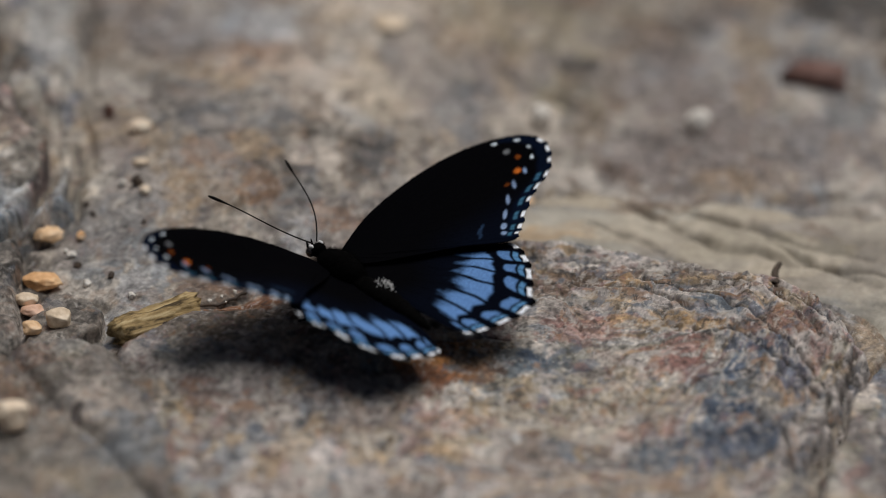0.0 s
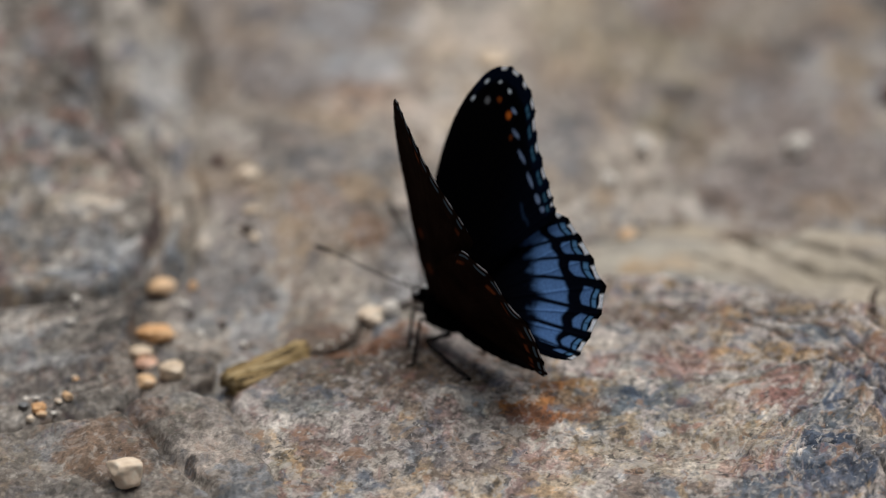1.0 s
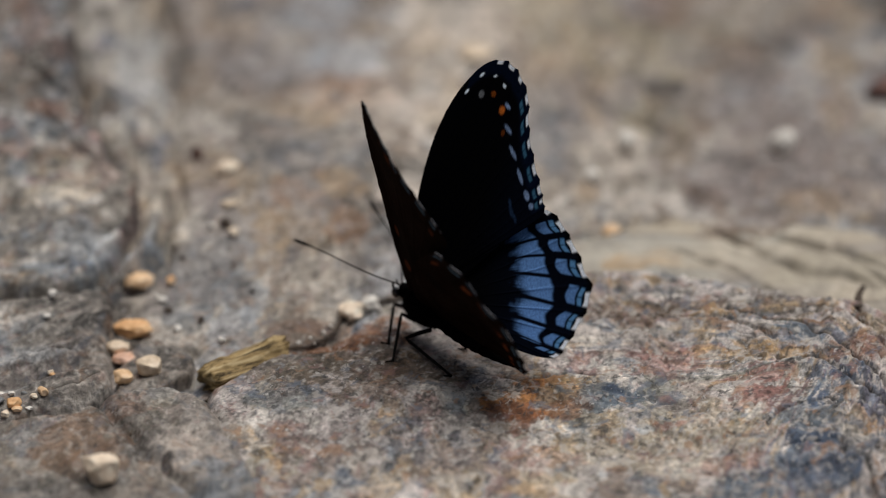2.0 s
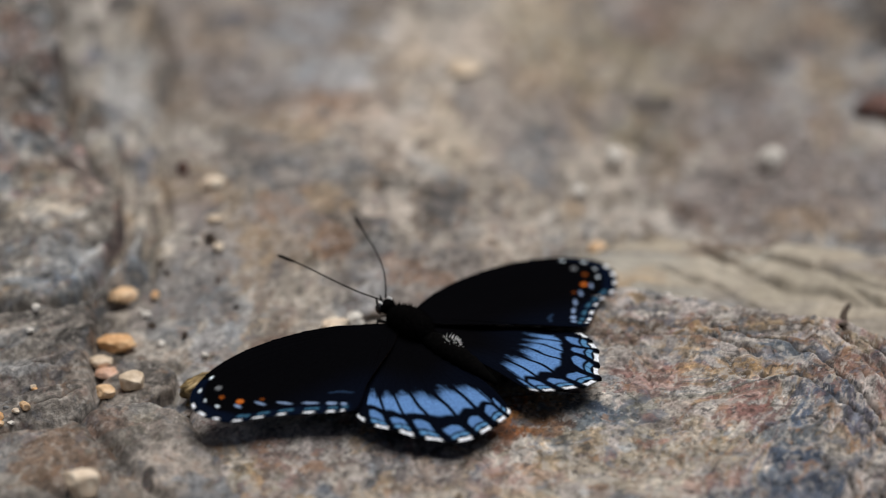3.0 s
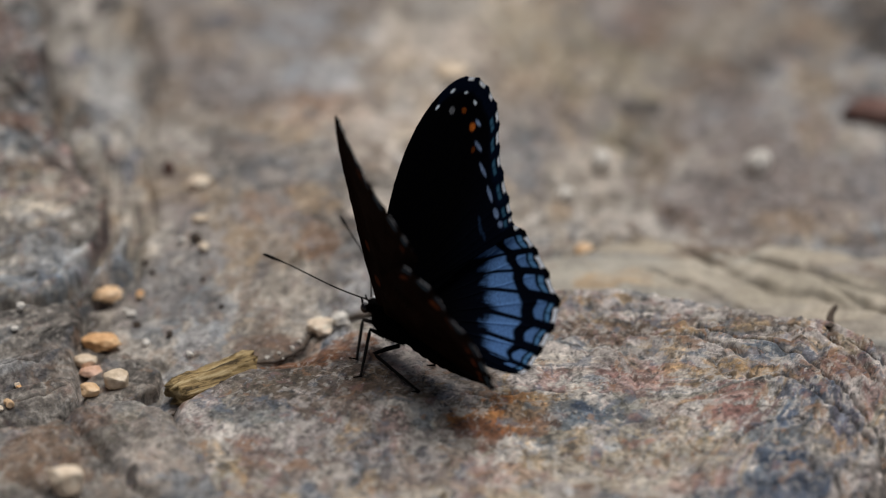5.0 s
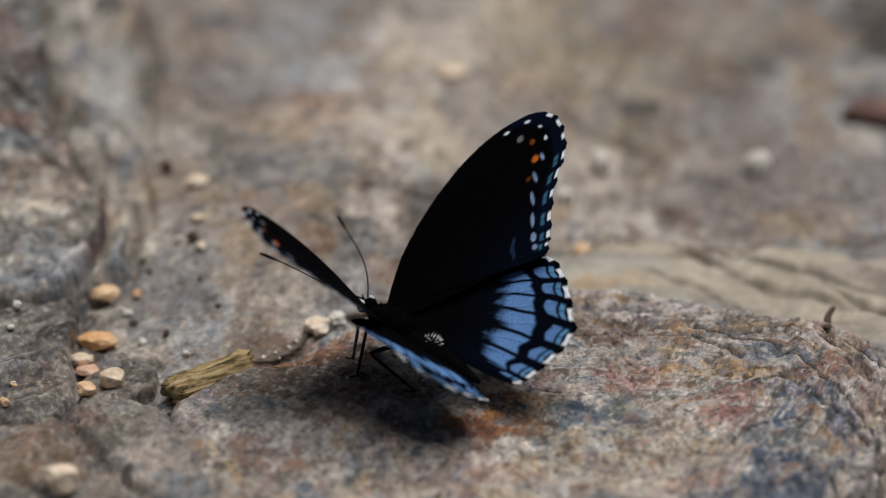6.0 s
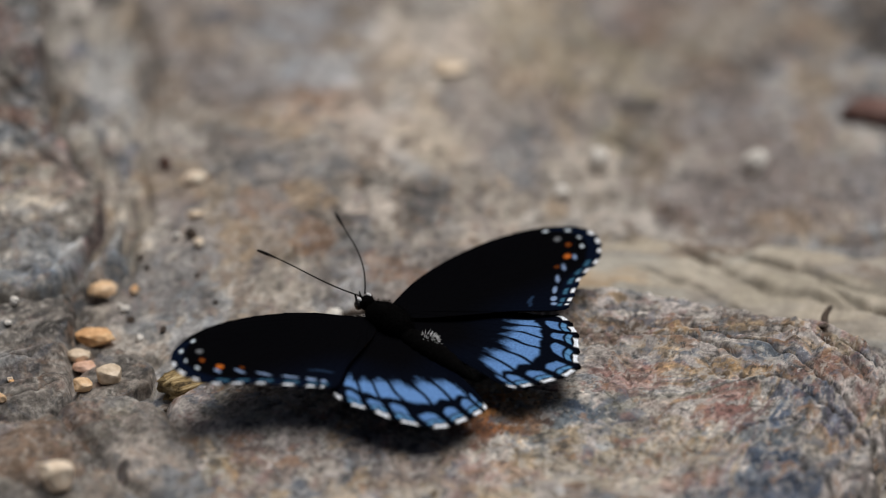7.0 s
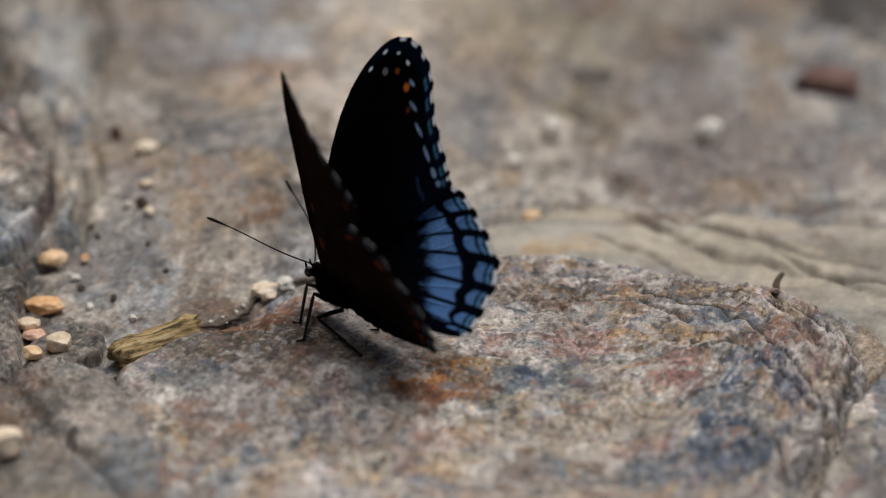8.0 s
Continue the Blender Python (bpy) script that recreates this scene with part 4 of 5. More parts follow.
pebble("pebble", 62.7, 67.3, 2.67, 2.27, 2.45, WHITE_STONE, "rounded white pebble on the far mud", 21, 0, 0.2, 0.16)
pebble("pebble", 28.8, 53.3, 1.68, 1.43, 1.32, WHITE_STONE, "small white pebble on the far mud", 22, 0, 0.3, 0.16)
pebble("pebble", 31.6, 37.0, 1.78, 1.51, 1.05, YELLOW_STONE, "pale orange pebble behind the slab", 23, 0, 0.2, 0.16)
pebble("pebble", 9.2, 90.0, 3.3, 2.6, 1.0, BEIGE_STONE, "rounded orange-tan pebble on the far mud", 24, 0, 0.2, 0.16)
pebble("brick_fragment", 85.0, 84.5, 6.9, 3.3, 2.5, RED_STONE, "flat red-brown brick fragment on the far mud", 25, -20, 0.8, 0.16)
pebble("crumb", -35.7, -2.1, 0.69, 0.59, 0.64, WHITE_STONE, "tiny white crumb beside the twig", 26, 0, 0.2, 0.30)
pebble("crumb", -13.5, 5.8, 2.37, 2.02, 1.48, CREAM_STONE, "jagged cream crumb at the foot of the slab", 27, 15, 0.3, 0.35)
pebble("crumb", -10.2, 8.5, 1.68, 1.43, 1.08, WHITE_STONE, "white crumb at the foot of the slab", 28, 0, 0.3, 0.35)
pebble("pebble", -70.1, -24.9, 1.29, 1.09, 0.95, ORANGE_STONE, "small orange pebble in the mud", 29, 0, 0.2, 0.16)
pebble("crumb", -65.4, -23.0, 0.79, 0.67, 0.61, YELLOW_STONE, "small yellow crumb in the mud", 30, 0, 0.2, 0.16)
pebble("crumb", -64.2, -13.5, 0.59, 0.50, 0.55, CREAM_STONE, "tiny cream crumb in the mud", 31, 0, 0.2, 0.16)
pebble("crumb", -69.6, -26.1, 0.89, 0.76, 0.59, YELLOW_STONE, "small yellow crumb in the mud", 32, 0, 0.2, 0.16)
pebble("crumb", -44.4, 17.9, 0.89, 0.76, 0.70, YELLOW_STONE, "small yellow crumb in the mud", 33, 0, 0.2, 0.16)
pebble("crumb", -72.4, -18.8, 0.69, 0.59, 0.52, WHITE_STONE, "tiny white crumb among grit", 50, 0, 0.2, 0.25)
pebble("crumb", -67.6, -25.4, 0.69, 0.59, 0.40, WHITE_STONE, "tiny white crumb among grit", 51, 0, 0.2, 0.25)
pebble("crumb", -71.5, -26.4, 0.89, 0.76, 0.59, CREAM_STONE, "small cream crumb among grit", 52, 0, 0.2, 0.25)
pebble("crumb", -72.6, -23.8, 0.99, 0.84, 0.55, GREY_STONE, "small grey crumb among grit", 53, 0, 0.2, 0.25)
pebble("crumb", -66.8, -23.9, 0.69, 0.59, 0.52, CREAM_STONE, "tiny cream crumb among grit", 54, 0, 0.2, 0.25)
pebble("crumb", -68.5, -21.5, 0.49, 0.42, 0.34, GREY_STONE, "tiny grey crumb among grit", 55, 0, 0.2, 0.25)
pebble("crumb", -70.6, -22.2, 0.59, 0.50, 0.43, WHITE_STONE, "tiny white crumb among grit", 56, 0, 0.2, 0.25)
pebble("crumb", -65.1, 1.1, 0.69, 0.59, 0.40, WHITE_STONE, "tiny white crumb on a striated stone", 57, 0, 0.2, 0.25)
for k, (x, y, r) in enumerate(((-44.9, 10.3, 0.85), (-43.6, 27.0, 0.7), (-39.1, 4.8, 0.8), (-42.4, 23.6, 0.6), (-52.0, 5.6, 0.7), (-30.5, 12.5, 0.55), (-33.8, 20.2, 0.5))):
    pebble("crumb", x, y, r, 0.8 * r, 0.6 * r, DARK_STONE, "small dark crumb of soil on the mud", 60 + k, 40 * k, 0.3, 0.3, "dark crumbs")
for k, (x, y, r) in enumerate(((-22.6, -3.0, 0.4), (-20.6, -1.6, 0.35), (-18.4, 0.2, 0.45), (-17.2, 2.2, 0.35), (-20.0, -3.4, 0.3), (-15.8, 6.6, 0.4))):
    pebble("grit", x, y, r, 0.85 * r, 0.7 * r, WHITE_STONE, "tiny white grit beside a dark crack", 80 + k, 50 * k, 0.3, 0.3, "white grit")
pebble("chip", 35.4, 66.4, 2.18, 1.85, 2.33, WHITE_STONE, "pale stone chip on the far mud", 34, 20, 0.4, 0.16)


def make_twig(x0, y0, x1, y1, r, material, label, seed, lift=0.0, rise=0.2):
    """A short, split and weathered stick lying along a line in the plan."""
    rng = random.Random(seed)
    n, ring = 44, 30
    a, b = rest(x0, y0, -0.3), rest(x1, y1, rise)
    axis = b - a
    side = axis.cross(Vector((0, 0, 1))).normalized()
    up = side.cross(axis).normalized()
    ridges = [rng.uniform(-0.20, 0.16) for _ in range(ring)]
    ends = [rng.uniform(-0.5, 0.9) for _ in range(ring)]
    bm = bmesh.new()
    loops = []
    for i in range(n):
        t = i / (n - 1)
        taper = 0.88 + 0.16 * math.sin(math.pi * (0.15 + 0.7 * t)) + 0.10 * math.sin(9 * t + seed) * (1 - t)
        taper *= 0.72 if i in (0, n - 1) else 0.93 if i in (1, n - 2) else 1
        mid = a + axis * t + up * (r * (0.62 + lift) + 0.35 * math.sin(t * 5 + seed)) * MM + side * 0.4 * math.sin(t * 6 + 0.6) * MM
        loop = []
        for k in range(ring):
            w = 2 * math.pi * k / ring
            q = r * taper * (1 + ridges[k] * (0.6 + 0.8 * t) + 0.24 * noise.noise(Vector((math.cos(w) * 1.6, math.sin(w) * 1.6, t * 4 + seed))) + 0.10 * noise.noise(Vector((k * 0.9, t * 14, seed))))
            jag = ends[k] * r * (0.55 if i == 0 else -0.55 if i == n - 1 else 0)
            loop.append(bm.verts.new(mid + (side * math.cos(w) * q * 1.12 + up * math.sin(w) * q * 0.85 - axis.normalized() * jag) * MM))
        loops.append(loop)
    for p, q in zip(loops, loops[1:]):
        for k in range(ring):
            bm.faces.new((p[k], p[(k + 1) % ring], q[(k + 1) % ring], q[k]))
    bm.faces.new(loops[0][::-1])
    bm.faces.new(loops[-1])
    bmesh.ops.recalc_face_normals(bm, faces=bm.faces)
    return tagged(part("twig", bm, material, None), label, "twig")


make_twig(-37.9, -14.2, -24.8, -7.4, 2.5, TWIG_WOOD, "short weathered yellow twig lying beside the slab", 1)
make_twig(71.5, -4.4, 73.6, 9.0, 0.45, DARK_STONE, "tiny dark twig standing at the slab edge", 2, 0.0, -3.0)


def make_crack_strand(path, radius, label, seed):
    """A thin, kinked strand added as a crack's dark line, lying on whatever is under it; path in plan, in millimetres.
    """
    rng = random.Random(seed)
    pts = []
    for (ax, ay), (bx, by) in zip(path, path[1:]):
        n = max(2, int(math.hypot(bx - ax, by - ay) / 0.7))
        pts += [(ax + (bx - ax) * k / n, ay + (by - ay) * k / n) for k in range(n)]
    pts = [(x + rng.uniform(-0.25, 0.25), y + rng.uniform(-0.4, 0.4)) for x, y in pts + [path[-1]]]
    bm = bmesh.new()
    radii = [radius * (0.75 + 0.5 * rng.random()) * (0.35 if k in (0, len(pts) - 1) else 1) for k in range(len(pts))]
    tube(bm, [(x, y, top_of(x, y) + 0.15 * radius) for x, y in pts], radii, 7)
    return tagged(part("crack_strand", bm, DARK_STONE, None), label, "root", "rootlets")


# dark strands added in place of the shaded crack round the slab
make_crack_strand([(-24.8, -4.4), (-22.1, -4.6), (-19.5, -2.9), (-16.8, 0.2), (-15.6, 4.3), (-14.6, 7.2), (-13.0, 8.6)], 0.3, "added dark strand for the crack along the slab's edge from the twig", 4)
make_crack_strand([(-12.4, 9.3), (-9.4, 10.0), (-6.7, 10.6), (-3.5, 11.4)], 0.42, "added dark strand for the crack behind a cream crumb", 5)
make_crack_strand([(-38.6, -17.6), (-34.0, -15.6), (-29.5, -13.6)], 0.36, "added dark strand for the crack under the edge of the twig", 6)


# ---- the butterfly ----
WING_TOP = wing_material("wing_top", 0.85, 0.0)
WING_UNDER = wing_material("wing_underside", 0.9, 0.0)
FUR = spotted_material("black_fur", (0.0018, 0.0017, 0.0018), (0.001, 0.001, 0.001), (0.004, 0.0038, 0.004), 1800.0, 0.85, 0.8)
FUR.node_tree.nodes["Principled BSDF"].inputs["Specular IOR Level"].default_value = 0.02
EYE = shader("black_eye", 0.18, 0.6)
EYE[2].inputs["Base Color"].default_value = (0.012, 0.009, 0.008, 1)
WHITE_HAIR = spotted_material("white_hair", (0.75, 0.76, 0.78), (0.4, 0.4, 0.4), (0.82, 0.82, 0.84), 2500.0, 0.7, 0.6)
HORN = spotted_material("dark_horn", (0.005, 0.004, 0.0035), (0.0025, 0.002, 0.002), (0.011, 0.009, 0.008), 1500.0, 0.75, 0.2)
HORN.node_tree.nodes["Principled BSDF"].inputs["Specular IOR Level"].default_value = 0.12
EYE = EYE[0]

BLACK, NAVY = np.array((0.0016, 0.0016, 0.0022)), np.array((0.003, 0.007, 0.020))
BLUE, TEAL, WHITE = np.array((0.112, 0.232, 0.48)), np.array((0.085, 0.25, 0.40)), np.array((0.82, 0.85, 0.90))
ORANGE, UMBER, BRICK = np.array((0.52, 0.13, 0.02)), np.array((0.011, 0.0055, 0.0038)), np.array((0.16, 0.045, 0.016))

# Wing outlines as (along the body, outward) from the fore wing's root, in millimetres; from FIRST on, one point for each pale mark of the outer margin.
FORE_ROOT, HIND_ROOT = (0.0, 2.0), (-3.0, 2.0)
FORE_EDGE = [(0.6, 3.0), (2.7, 8.4), (3.9, 13.4), (4.5, 19.5), (4.6, 25.9), (4.2, 31.0), (3.2, 35.9), (1.5, 40.4), (-0.4, 43.6),
             (-2.7, 45.2), (-4.7, 45.0), (-6.7, 43.6), (-9.0, 40.9), (-10.4, 37.7), (-12.4, 34.3), (-15.3, 30.7), (-17.8, 27.9), (-18.9, 26.4),
             (-19.9, 24.4), (-18.1, 21.7), (-14.8, 18.2), (-10.5, 12.0), (-6.5, 6.0), (-3.0, 2.2)]
HIND_EDGE = [(-2.4, 3.0), (-5.5, 10.5), (-11.0, 18.0), (-16.5, 22.8),
             (-19.9, 24.5), (-24.3, 23.3), (-28.0, 21.0), (-31.4, 18.0), (-34.8, 13.8), (-34.8, 9.5), (-34.1, 5.3), (-33.2, 3.0),
             (-30.4, 1.8), (-26.0, 1.2), (-20.0, 1.0), (-12.0, 1.0), (-6.0, 1.0)]
FORE_FIRST, FORE_MARKS, HIND_FIRST, HIND_MARKS = 9, 9, 4, 8


def round_curve(points, each):
    """A smooth curve through the points."""
    p = np.array(points, float)
    ext = np.vstack([2 * p[0] - p[1], p, 2 * p[-1] - p[-2]])
    out, tags = [], []
    for i in range(len(p) - 1):
        a, b, c, d = ext[i:i + 4]
        for k in range(each):
            t = k / each
            out.append(0.5 * (2 * b + (c - a) * t + (2 * a - 5 * b + 4 * c - d) * t * t + (3 * b - a - 3 * c + d) * t ** 3))
            tags.append(i + t)
    return np.array(out + [p[-1]]), np.array(tags + [len(p) - 1.0])


def blend(col, w, c):
    w = np.clip(w, 0, 1)[:, None]
    return col * (1 - w) + c * w


def oval(u, v, cu, cv, ru, rv):
    return 1 - step(0.75, 1.15, np.hypot((u - cu) / ru, (v - cv) / rv))


def band(d, a, b, soft):
    return step(a - soft, a + soft, d) * (1 - step(b - soft, b + soft, d))


def dash(u, v, cu, cv, length, width, turn):
    """A drawn-out spot, its long side turned by degrees from the outward direction towards the tail."""
    a = radians(turn)
    p, q = (v - cv) * math.cos(a) - (u - cu) * math.sin(a), (v - cv) * math.sin(a) + (u - cu) * math.cos(a)
    return 1 - step(0.70, 1.2, np.hypot(p / length, q / width))


def fore_top(u, v, q, d, s):
    """q: 0 at the tip to 9 at the rear corner along the outer margin; d: millimetres from the margin."""
    col = np.tile(BLACK, (u.size, 1))
    # navy tint stands in for the blue sheen of the scales
    col = blend(col, 0.3 * step(-6, -16, u) * step(8, 20, v), NAVY)
    on = (q > 0.05) & (q < 8.95)
    f = q - np.floor(q)
    # navy sheen along the outer margin, painted as colour
    col = blend(col, 0.6 * (q > -1.5) * (q < 9.0) * (1 - step(2.0, 3.4, d)), NAVY)
    for cu, cv, length, width, turn, k in ((-6.1, 38.2, 0.72, 0.42, -60, 1.0), (-7.5, 34.6, 1.15, 0.40, -58, 0.8), (-9.8, 31.3, 1.55, 0.40, -52, 0.85),
                                           (-12.8, 28.2, 1.65, 0.44, -45, 0.9), (-15.4, 25.8, 1.05, 0.62, -45, 1.0), (-17.0, 24.5, 0.62, 0.60, -45, 1.0)):
        col = blend(col, 0.85 * k * dash(u, v, cu, cv, 0.9 * length, 0.85 * width, turn), 0.75 * BLUE + 0.20 * WHITE)
    inset = band(s, 0.940, 0.962, 0.007) * band(f, 0.22, 0.80, 0.05) * (1 - 0.6 * band(f, 0.48, 0.54, 0.02))
    col = blend(col, on * (q > 3.0) * inset * 0.6, 0.8 * TEAL)
    wide = 0.20 + 0.05 * np.sin(np.floor(q) * 2.1)
    col = blend(col, on * band(f, 0.5 - wide, 0.5 + wide, 0.05) * (1 - step(0.55, 0.75, d)), WHITE)
    for cu, cv, length, width, turn in ((1.2, 38.0, 0.56, 0.23, 20), (-0.4, 41.6, 0.56, 0.24, 25), (-2.6, 42.2, 0.34, 0.20, 30), (-4.5, 41.2, 0.38, 0.28, -30)):
        col = blend(col, dash(u, v, cu, cv, length, width, turn), WHITE * np.array((0.9, 0.97, 1.0)))
    col = blend(col, 0.18 * oval(u, v, -1.3, 38.5, 0.45, 0.7), WHITE)
    for cu, cv, ru, rv, k in ((-3.2, 39.3, 0.42, 0.55, 0.35), (-5.4, 37.2, 0.52, 0.75, 0.9), (-6.8, 33.7, 0.36, 0.55, 0.2)):
        col = blend(col, k * oval(u, v, cu, cv, ru, rv), ORANGE)
    for cu, cv, r in ((-13.4, 22.2, 0.9), (-14.6, 21.4, 0.7), (-12.6, 23.4, 0.7)):
        col = blend(col, 0.20 * dash(u, v, cu, cv, r * 1.2, r * 0.45, -40), 0.5 * BLUE)
    return col


BAND_START = ((0.4, 1.5, 2.5, 3.5, 4.5, 5.3, 6.2, 7.2), (0.675, 0.620, 0.585, 0.565, 0.550, 0.570, 0.620, 0.70))
BAND_END = ((0.5, 1.5, 2.5, 3.5, 4.5, 5.3, 6.2, 7.0), (0.805, 0.800, 0.790, 0.782, 0.775, 0.780, 0.805, 0.835))


def hind_top(u, v, q, d, s):
    """q: 0 at the fore wing to 8 at the inner corner; s: 0 at the root to 1 at the margin. The veins curve towards the fore wing."""
    col = np.tile(BLACK, (u.size, 1))
    cell = q + (1 - s) * np.interp(q, (2.5, 6.5), (3.0, 0.3))
    f = cell - np.floor(cell)
    fm = q - np.floor(q)
    blur = 0.02 * fbm(u, v, 1.2, 3, 5)
    start, end = np.interp(q, *BAND_START) + 0.030 * np.cos(2 * np.pi * f) * 0.6, np.interp(q, *BAND_END)
    inner = (cell > 1.0) & (q < 7.1)
    # the hind wing's blue sheen, put into its colour
    col = blend(col, (q > -0.5) * step(0.30, 0.6, s) * (1 - step(0.97, 0.99, s)) * 0.25, NAVY)
    rays = step(start - 0.02, start + 0.11, s + 1.5 * blur + 0.02 * step(-0.2, 0.5, fbm(cell * 9, s * 5, 1.0, 2, 6)))
    vein = band(f, 0.085, 0.915, 0.030)
    stop = end - 0.010 * np.cos(2 * np.pi * (f - 0.5))
    col = blend(col, inner * vein * rays * (1 - step(stop - 0.010, stop + 0.012, s)), BLUE)
    on = (cell > 1.05) & (q < 7.5)
    arch = 0.016 * np.cos(2 * np.pi * (f - 0.5))
    wide, split = band(f, 0.19, 0.81, 0.035), 1 - 0.8 * band(f, 0.475, 0.525, 0.02)
    col = blend(col, on * wide * band(s, 0.862 - arch, 0.918 - 0.4 * arch, 0.006), 0.88 * BLUE)
    col = blend(col, on * wide * split * band(s, 0.934 - 0.4 * arch, 0.962 - 0.3 * arch, 0.005), 0.5 * BLUE + 0.5 * TEAL)
    col = blend(col, (q > 0.15) * (q < 7.9) * band(fm, 0.25, 0.76, 0.05) * (1 - step(0.88, 1.04, d + 0.25 * np.cos(2 * np.pi * (fm - 0.5)))), WHITE)
    return col


def underside(u, v, q, d, s):
    col = np.tile(UMBER, (u.size, 1)) * (1 + 0.5 * fbm(u, v, 4, 3, 9)[:, None])
    on = (q > -0.2) & (q < 8.0)
    f = q - np.floor(q)
    col = blend(col, on * band(f, 0.22, 0.78, 0.07) * band(d, 3.6, 4.8, 0.4) * 0.9 * step(-0.3, 0.4, fbm(u, v, 5, 2, 19)), BRICK)
    col = blend(col, on * band(f, 0.18, 0.82, 0.07) * band(d, 1.2, 2.0, 0.15) * 0.5, 0.5 * TEAL + 0.1 * WHITE)
    col = blend(col, on * band(f, 0.24, 0.78, 0.07) * (1 - step(0.3, 0.45, d)), 0.45 * WHITE)
    col = blend(col, 0.5 * oval(u, v, -1.0, 9.0, 1.2, 1.0) + 0.5 * oval(u, v, 1.0, 15.0, 1.0, 1.0), BRICK)
    return col


def fore_camber(u, v):
    return v / 40.0 * (3.2 * step(-11, 3, u) - 1.4) + (0.35 + 1.2 * step(-4, 4, u)) * np.sin(np.clip(v / 45.0, 0, 1) * math.pi)


def hind_camber(u, v):
    return -0.9 * step(-24, -33, u) - 0.5 * np.sin(np.clip(v / 25.0, 0, 1) * math.pi) + 0.14 * np.sin(u * 0.9) * step(4, 14, v)


def make_wing(name, side, root, edge, first, cells, pattern, camber, label, parent):
    """A thin wing, patterned on both faces, its outer margin scalloped from one vein to the next."""
    curve, tag = round_curve(edge, 18)
    lengths = np.concatenate([[0], np.cumsum(np.hypot(*np.diff(curve, axis=0).T))])
    m = 420
    along = np.linspace(0, lengths[-1], m)
    curve = np.stack([np.interp(along, lengths, curve[:, k]) for k in (0, 1)], 1)
    tag = np.interp(along, lengths, tag)
    q = tag - first + 0.5
    f = q - np.floor(q)
    scallop = np.where((q > 0) & (q < cells), (0.38 if cells == 8 else 0.42) * (0.55 - np.abs(np.sin(math.pi * f)) ** 0.7), 0)
    scallop = scallop + (0.9 * np.exp(-((q - 4.0) / 0.28) ** 2) if cells == 8 else 0)
    out = curve - np.array(root)
    span = np.hypot(*out.T)
    out = out * (1 + scallop / span)[:, None]
    span = span + scallop
    n = 130
    s = 1 - (1 - np.linspace(0, 1, n)) ** 1.55
    S, Q = np.meshgrid(s, q)
    P = out[:, None, :] * s[None, :, None]
    u, v = P[..., 0].ravel() + root[0], P[..., 1].ravel() + root[1]
    d = ((1 - S) * span[:, None]).ravel()
    qs, ss = Q.ravel(), S.ravel()
    w = camber(u, v)
    f = qs - np.floor(qs)
    ridge = 0.10 * np.exp(-((np.minimum(f, 1 - f)) / 0.05) ** 2) * step(0.25, 0.5, ss)
    thick = 0.05 + 0.10 * np.clip(1 - ss, 0, 1)
    x, y = side * (v - root[1]), u - root[0]
    faces = grid_faces(n, m)
    top = link_mesh(name, np.stack([x, y, w + thick + ridge], 1) * MM, faces if side < 0 else faces[:, ::-1], WING_TOP, parent,
                    pattern(u, v, qs, d, ss), label)
    link_mesh("underside", np.stack([x, y, w - thick - ridge], 1) * MM, faces[:, ::-1] if side < 0 else faces, WING_UNDER, top,
              underside(u, v, qs, d, ss), "dark umber underside with brick-red spots")
    return top


def ball(bm, x, y, z, rx, ry, rz, fuzz=0.0, seed=0.0, cuts=3):
    made = bmesh.ops.create_icosphere(bm, subdivisions=cuts, radius=1.0)["verts"]
    for p in made:
        k = 1 + fuzz * noise.noise(p.co * 7 + Vector((seed, 0, 0)))
        p.co = Vector((x + p.co.x * rx * k, y + p.co.y * ry * k, z + p.co.z * rz * k)) * MM


def hairs(bm, count, centre, radii, length, seed, lean=(0, -0.6, 0.2), wide=0.035):
    """Short fur standing off an egg-shaped body part."""
    rng = random.Random(seed)
    for _ in range(count):
        d = Vector((rng.gauss(0, 1), rng.gauss(0, 1), rng.gauss(0, 1))).normalized()
        p = Vector((centre[0] + d.x * radii[0], centre[1] + d.y * radii[1], centre[2] + d.z * radii[2]))
        tip = p + (d + Vector(lean) + Vector((rng.gauss(0, .25), rng.gauss(0, .25), rng.gauss(0, .25)))).normalized() * length * rng.uniform(0.5, 1.2)
        s = d.cross(Vector((0.3, 0.5, 0.8))).normalized() * wide
        t = d.cross(s).normalized() * wide
        a, b, c, e = [bm.verts.new(q * MM) for q in (p + s, p - s * 0.5 + t, p - s * 0.5 - t, tip)]
        for f in ((a, b, e), (b, c, e), (c, a, e)):
            bm.faces.new(f)


butterfly = new("butterfly")
butterfly.matrix_world = Matrix(((0.77276, -0.63080, -0.07024, -0.00302), (0.63086, 0.77552, -0.02416, -0.00634),
                                 (0.06972, -0.02564, 0.99724, 0.00822), (0, 0, 0, 1)))
tagged(butterfly, "black butterfly with blue banded hind wings, on a stone", "butterfly")

right_forewing = make_wing("forewing", 1, FORE_ROOT, FORE_EDGE, FORE_FIRST, FORE_MARKS, fore_top, fore_camber, "black fore wing with white and orange spots at its tip", butterfly)
left_forewing = make_wing("forewing", -1, FORE_ROOT, FORE_EDGE, FORE_FIRST, FORE_MARKS, fore_top, fore_camber, "black fore wing with white and orange spots at its tip", butterfly)
right_hindwing = make_wing("hindwing", 1, HIND_ROOT, HIND_EDGE, HIND_FIRST, HIND_MARKS, hind_top, hind_camber, "black hind wing with a sky-blue band and white scalloped edge", butterfly)
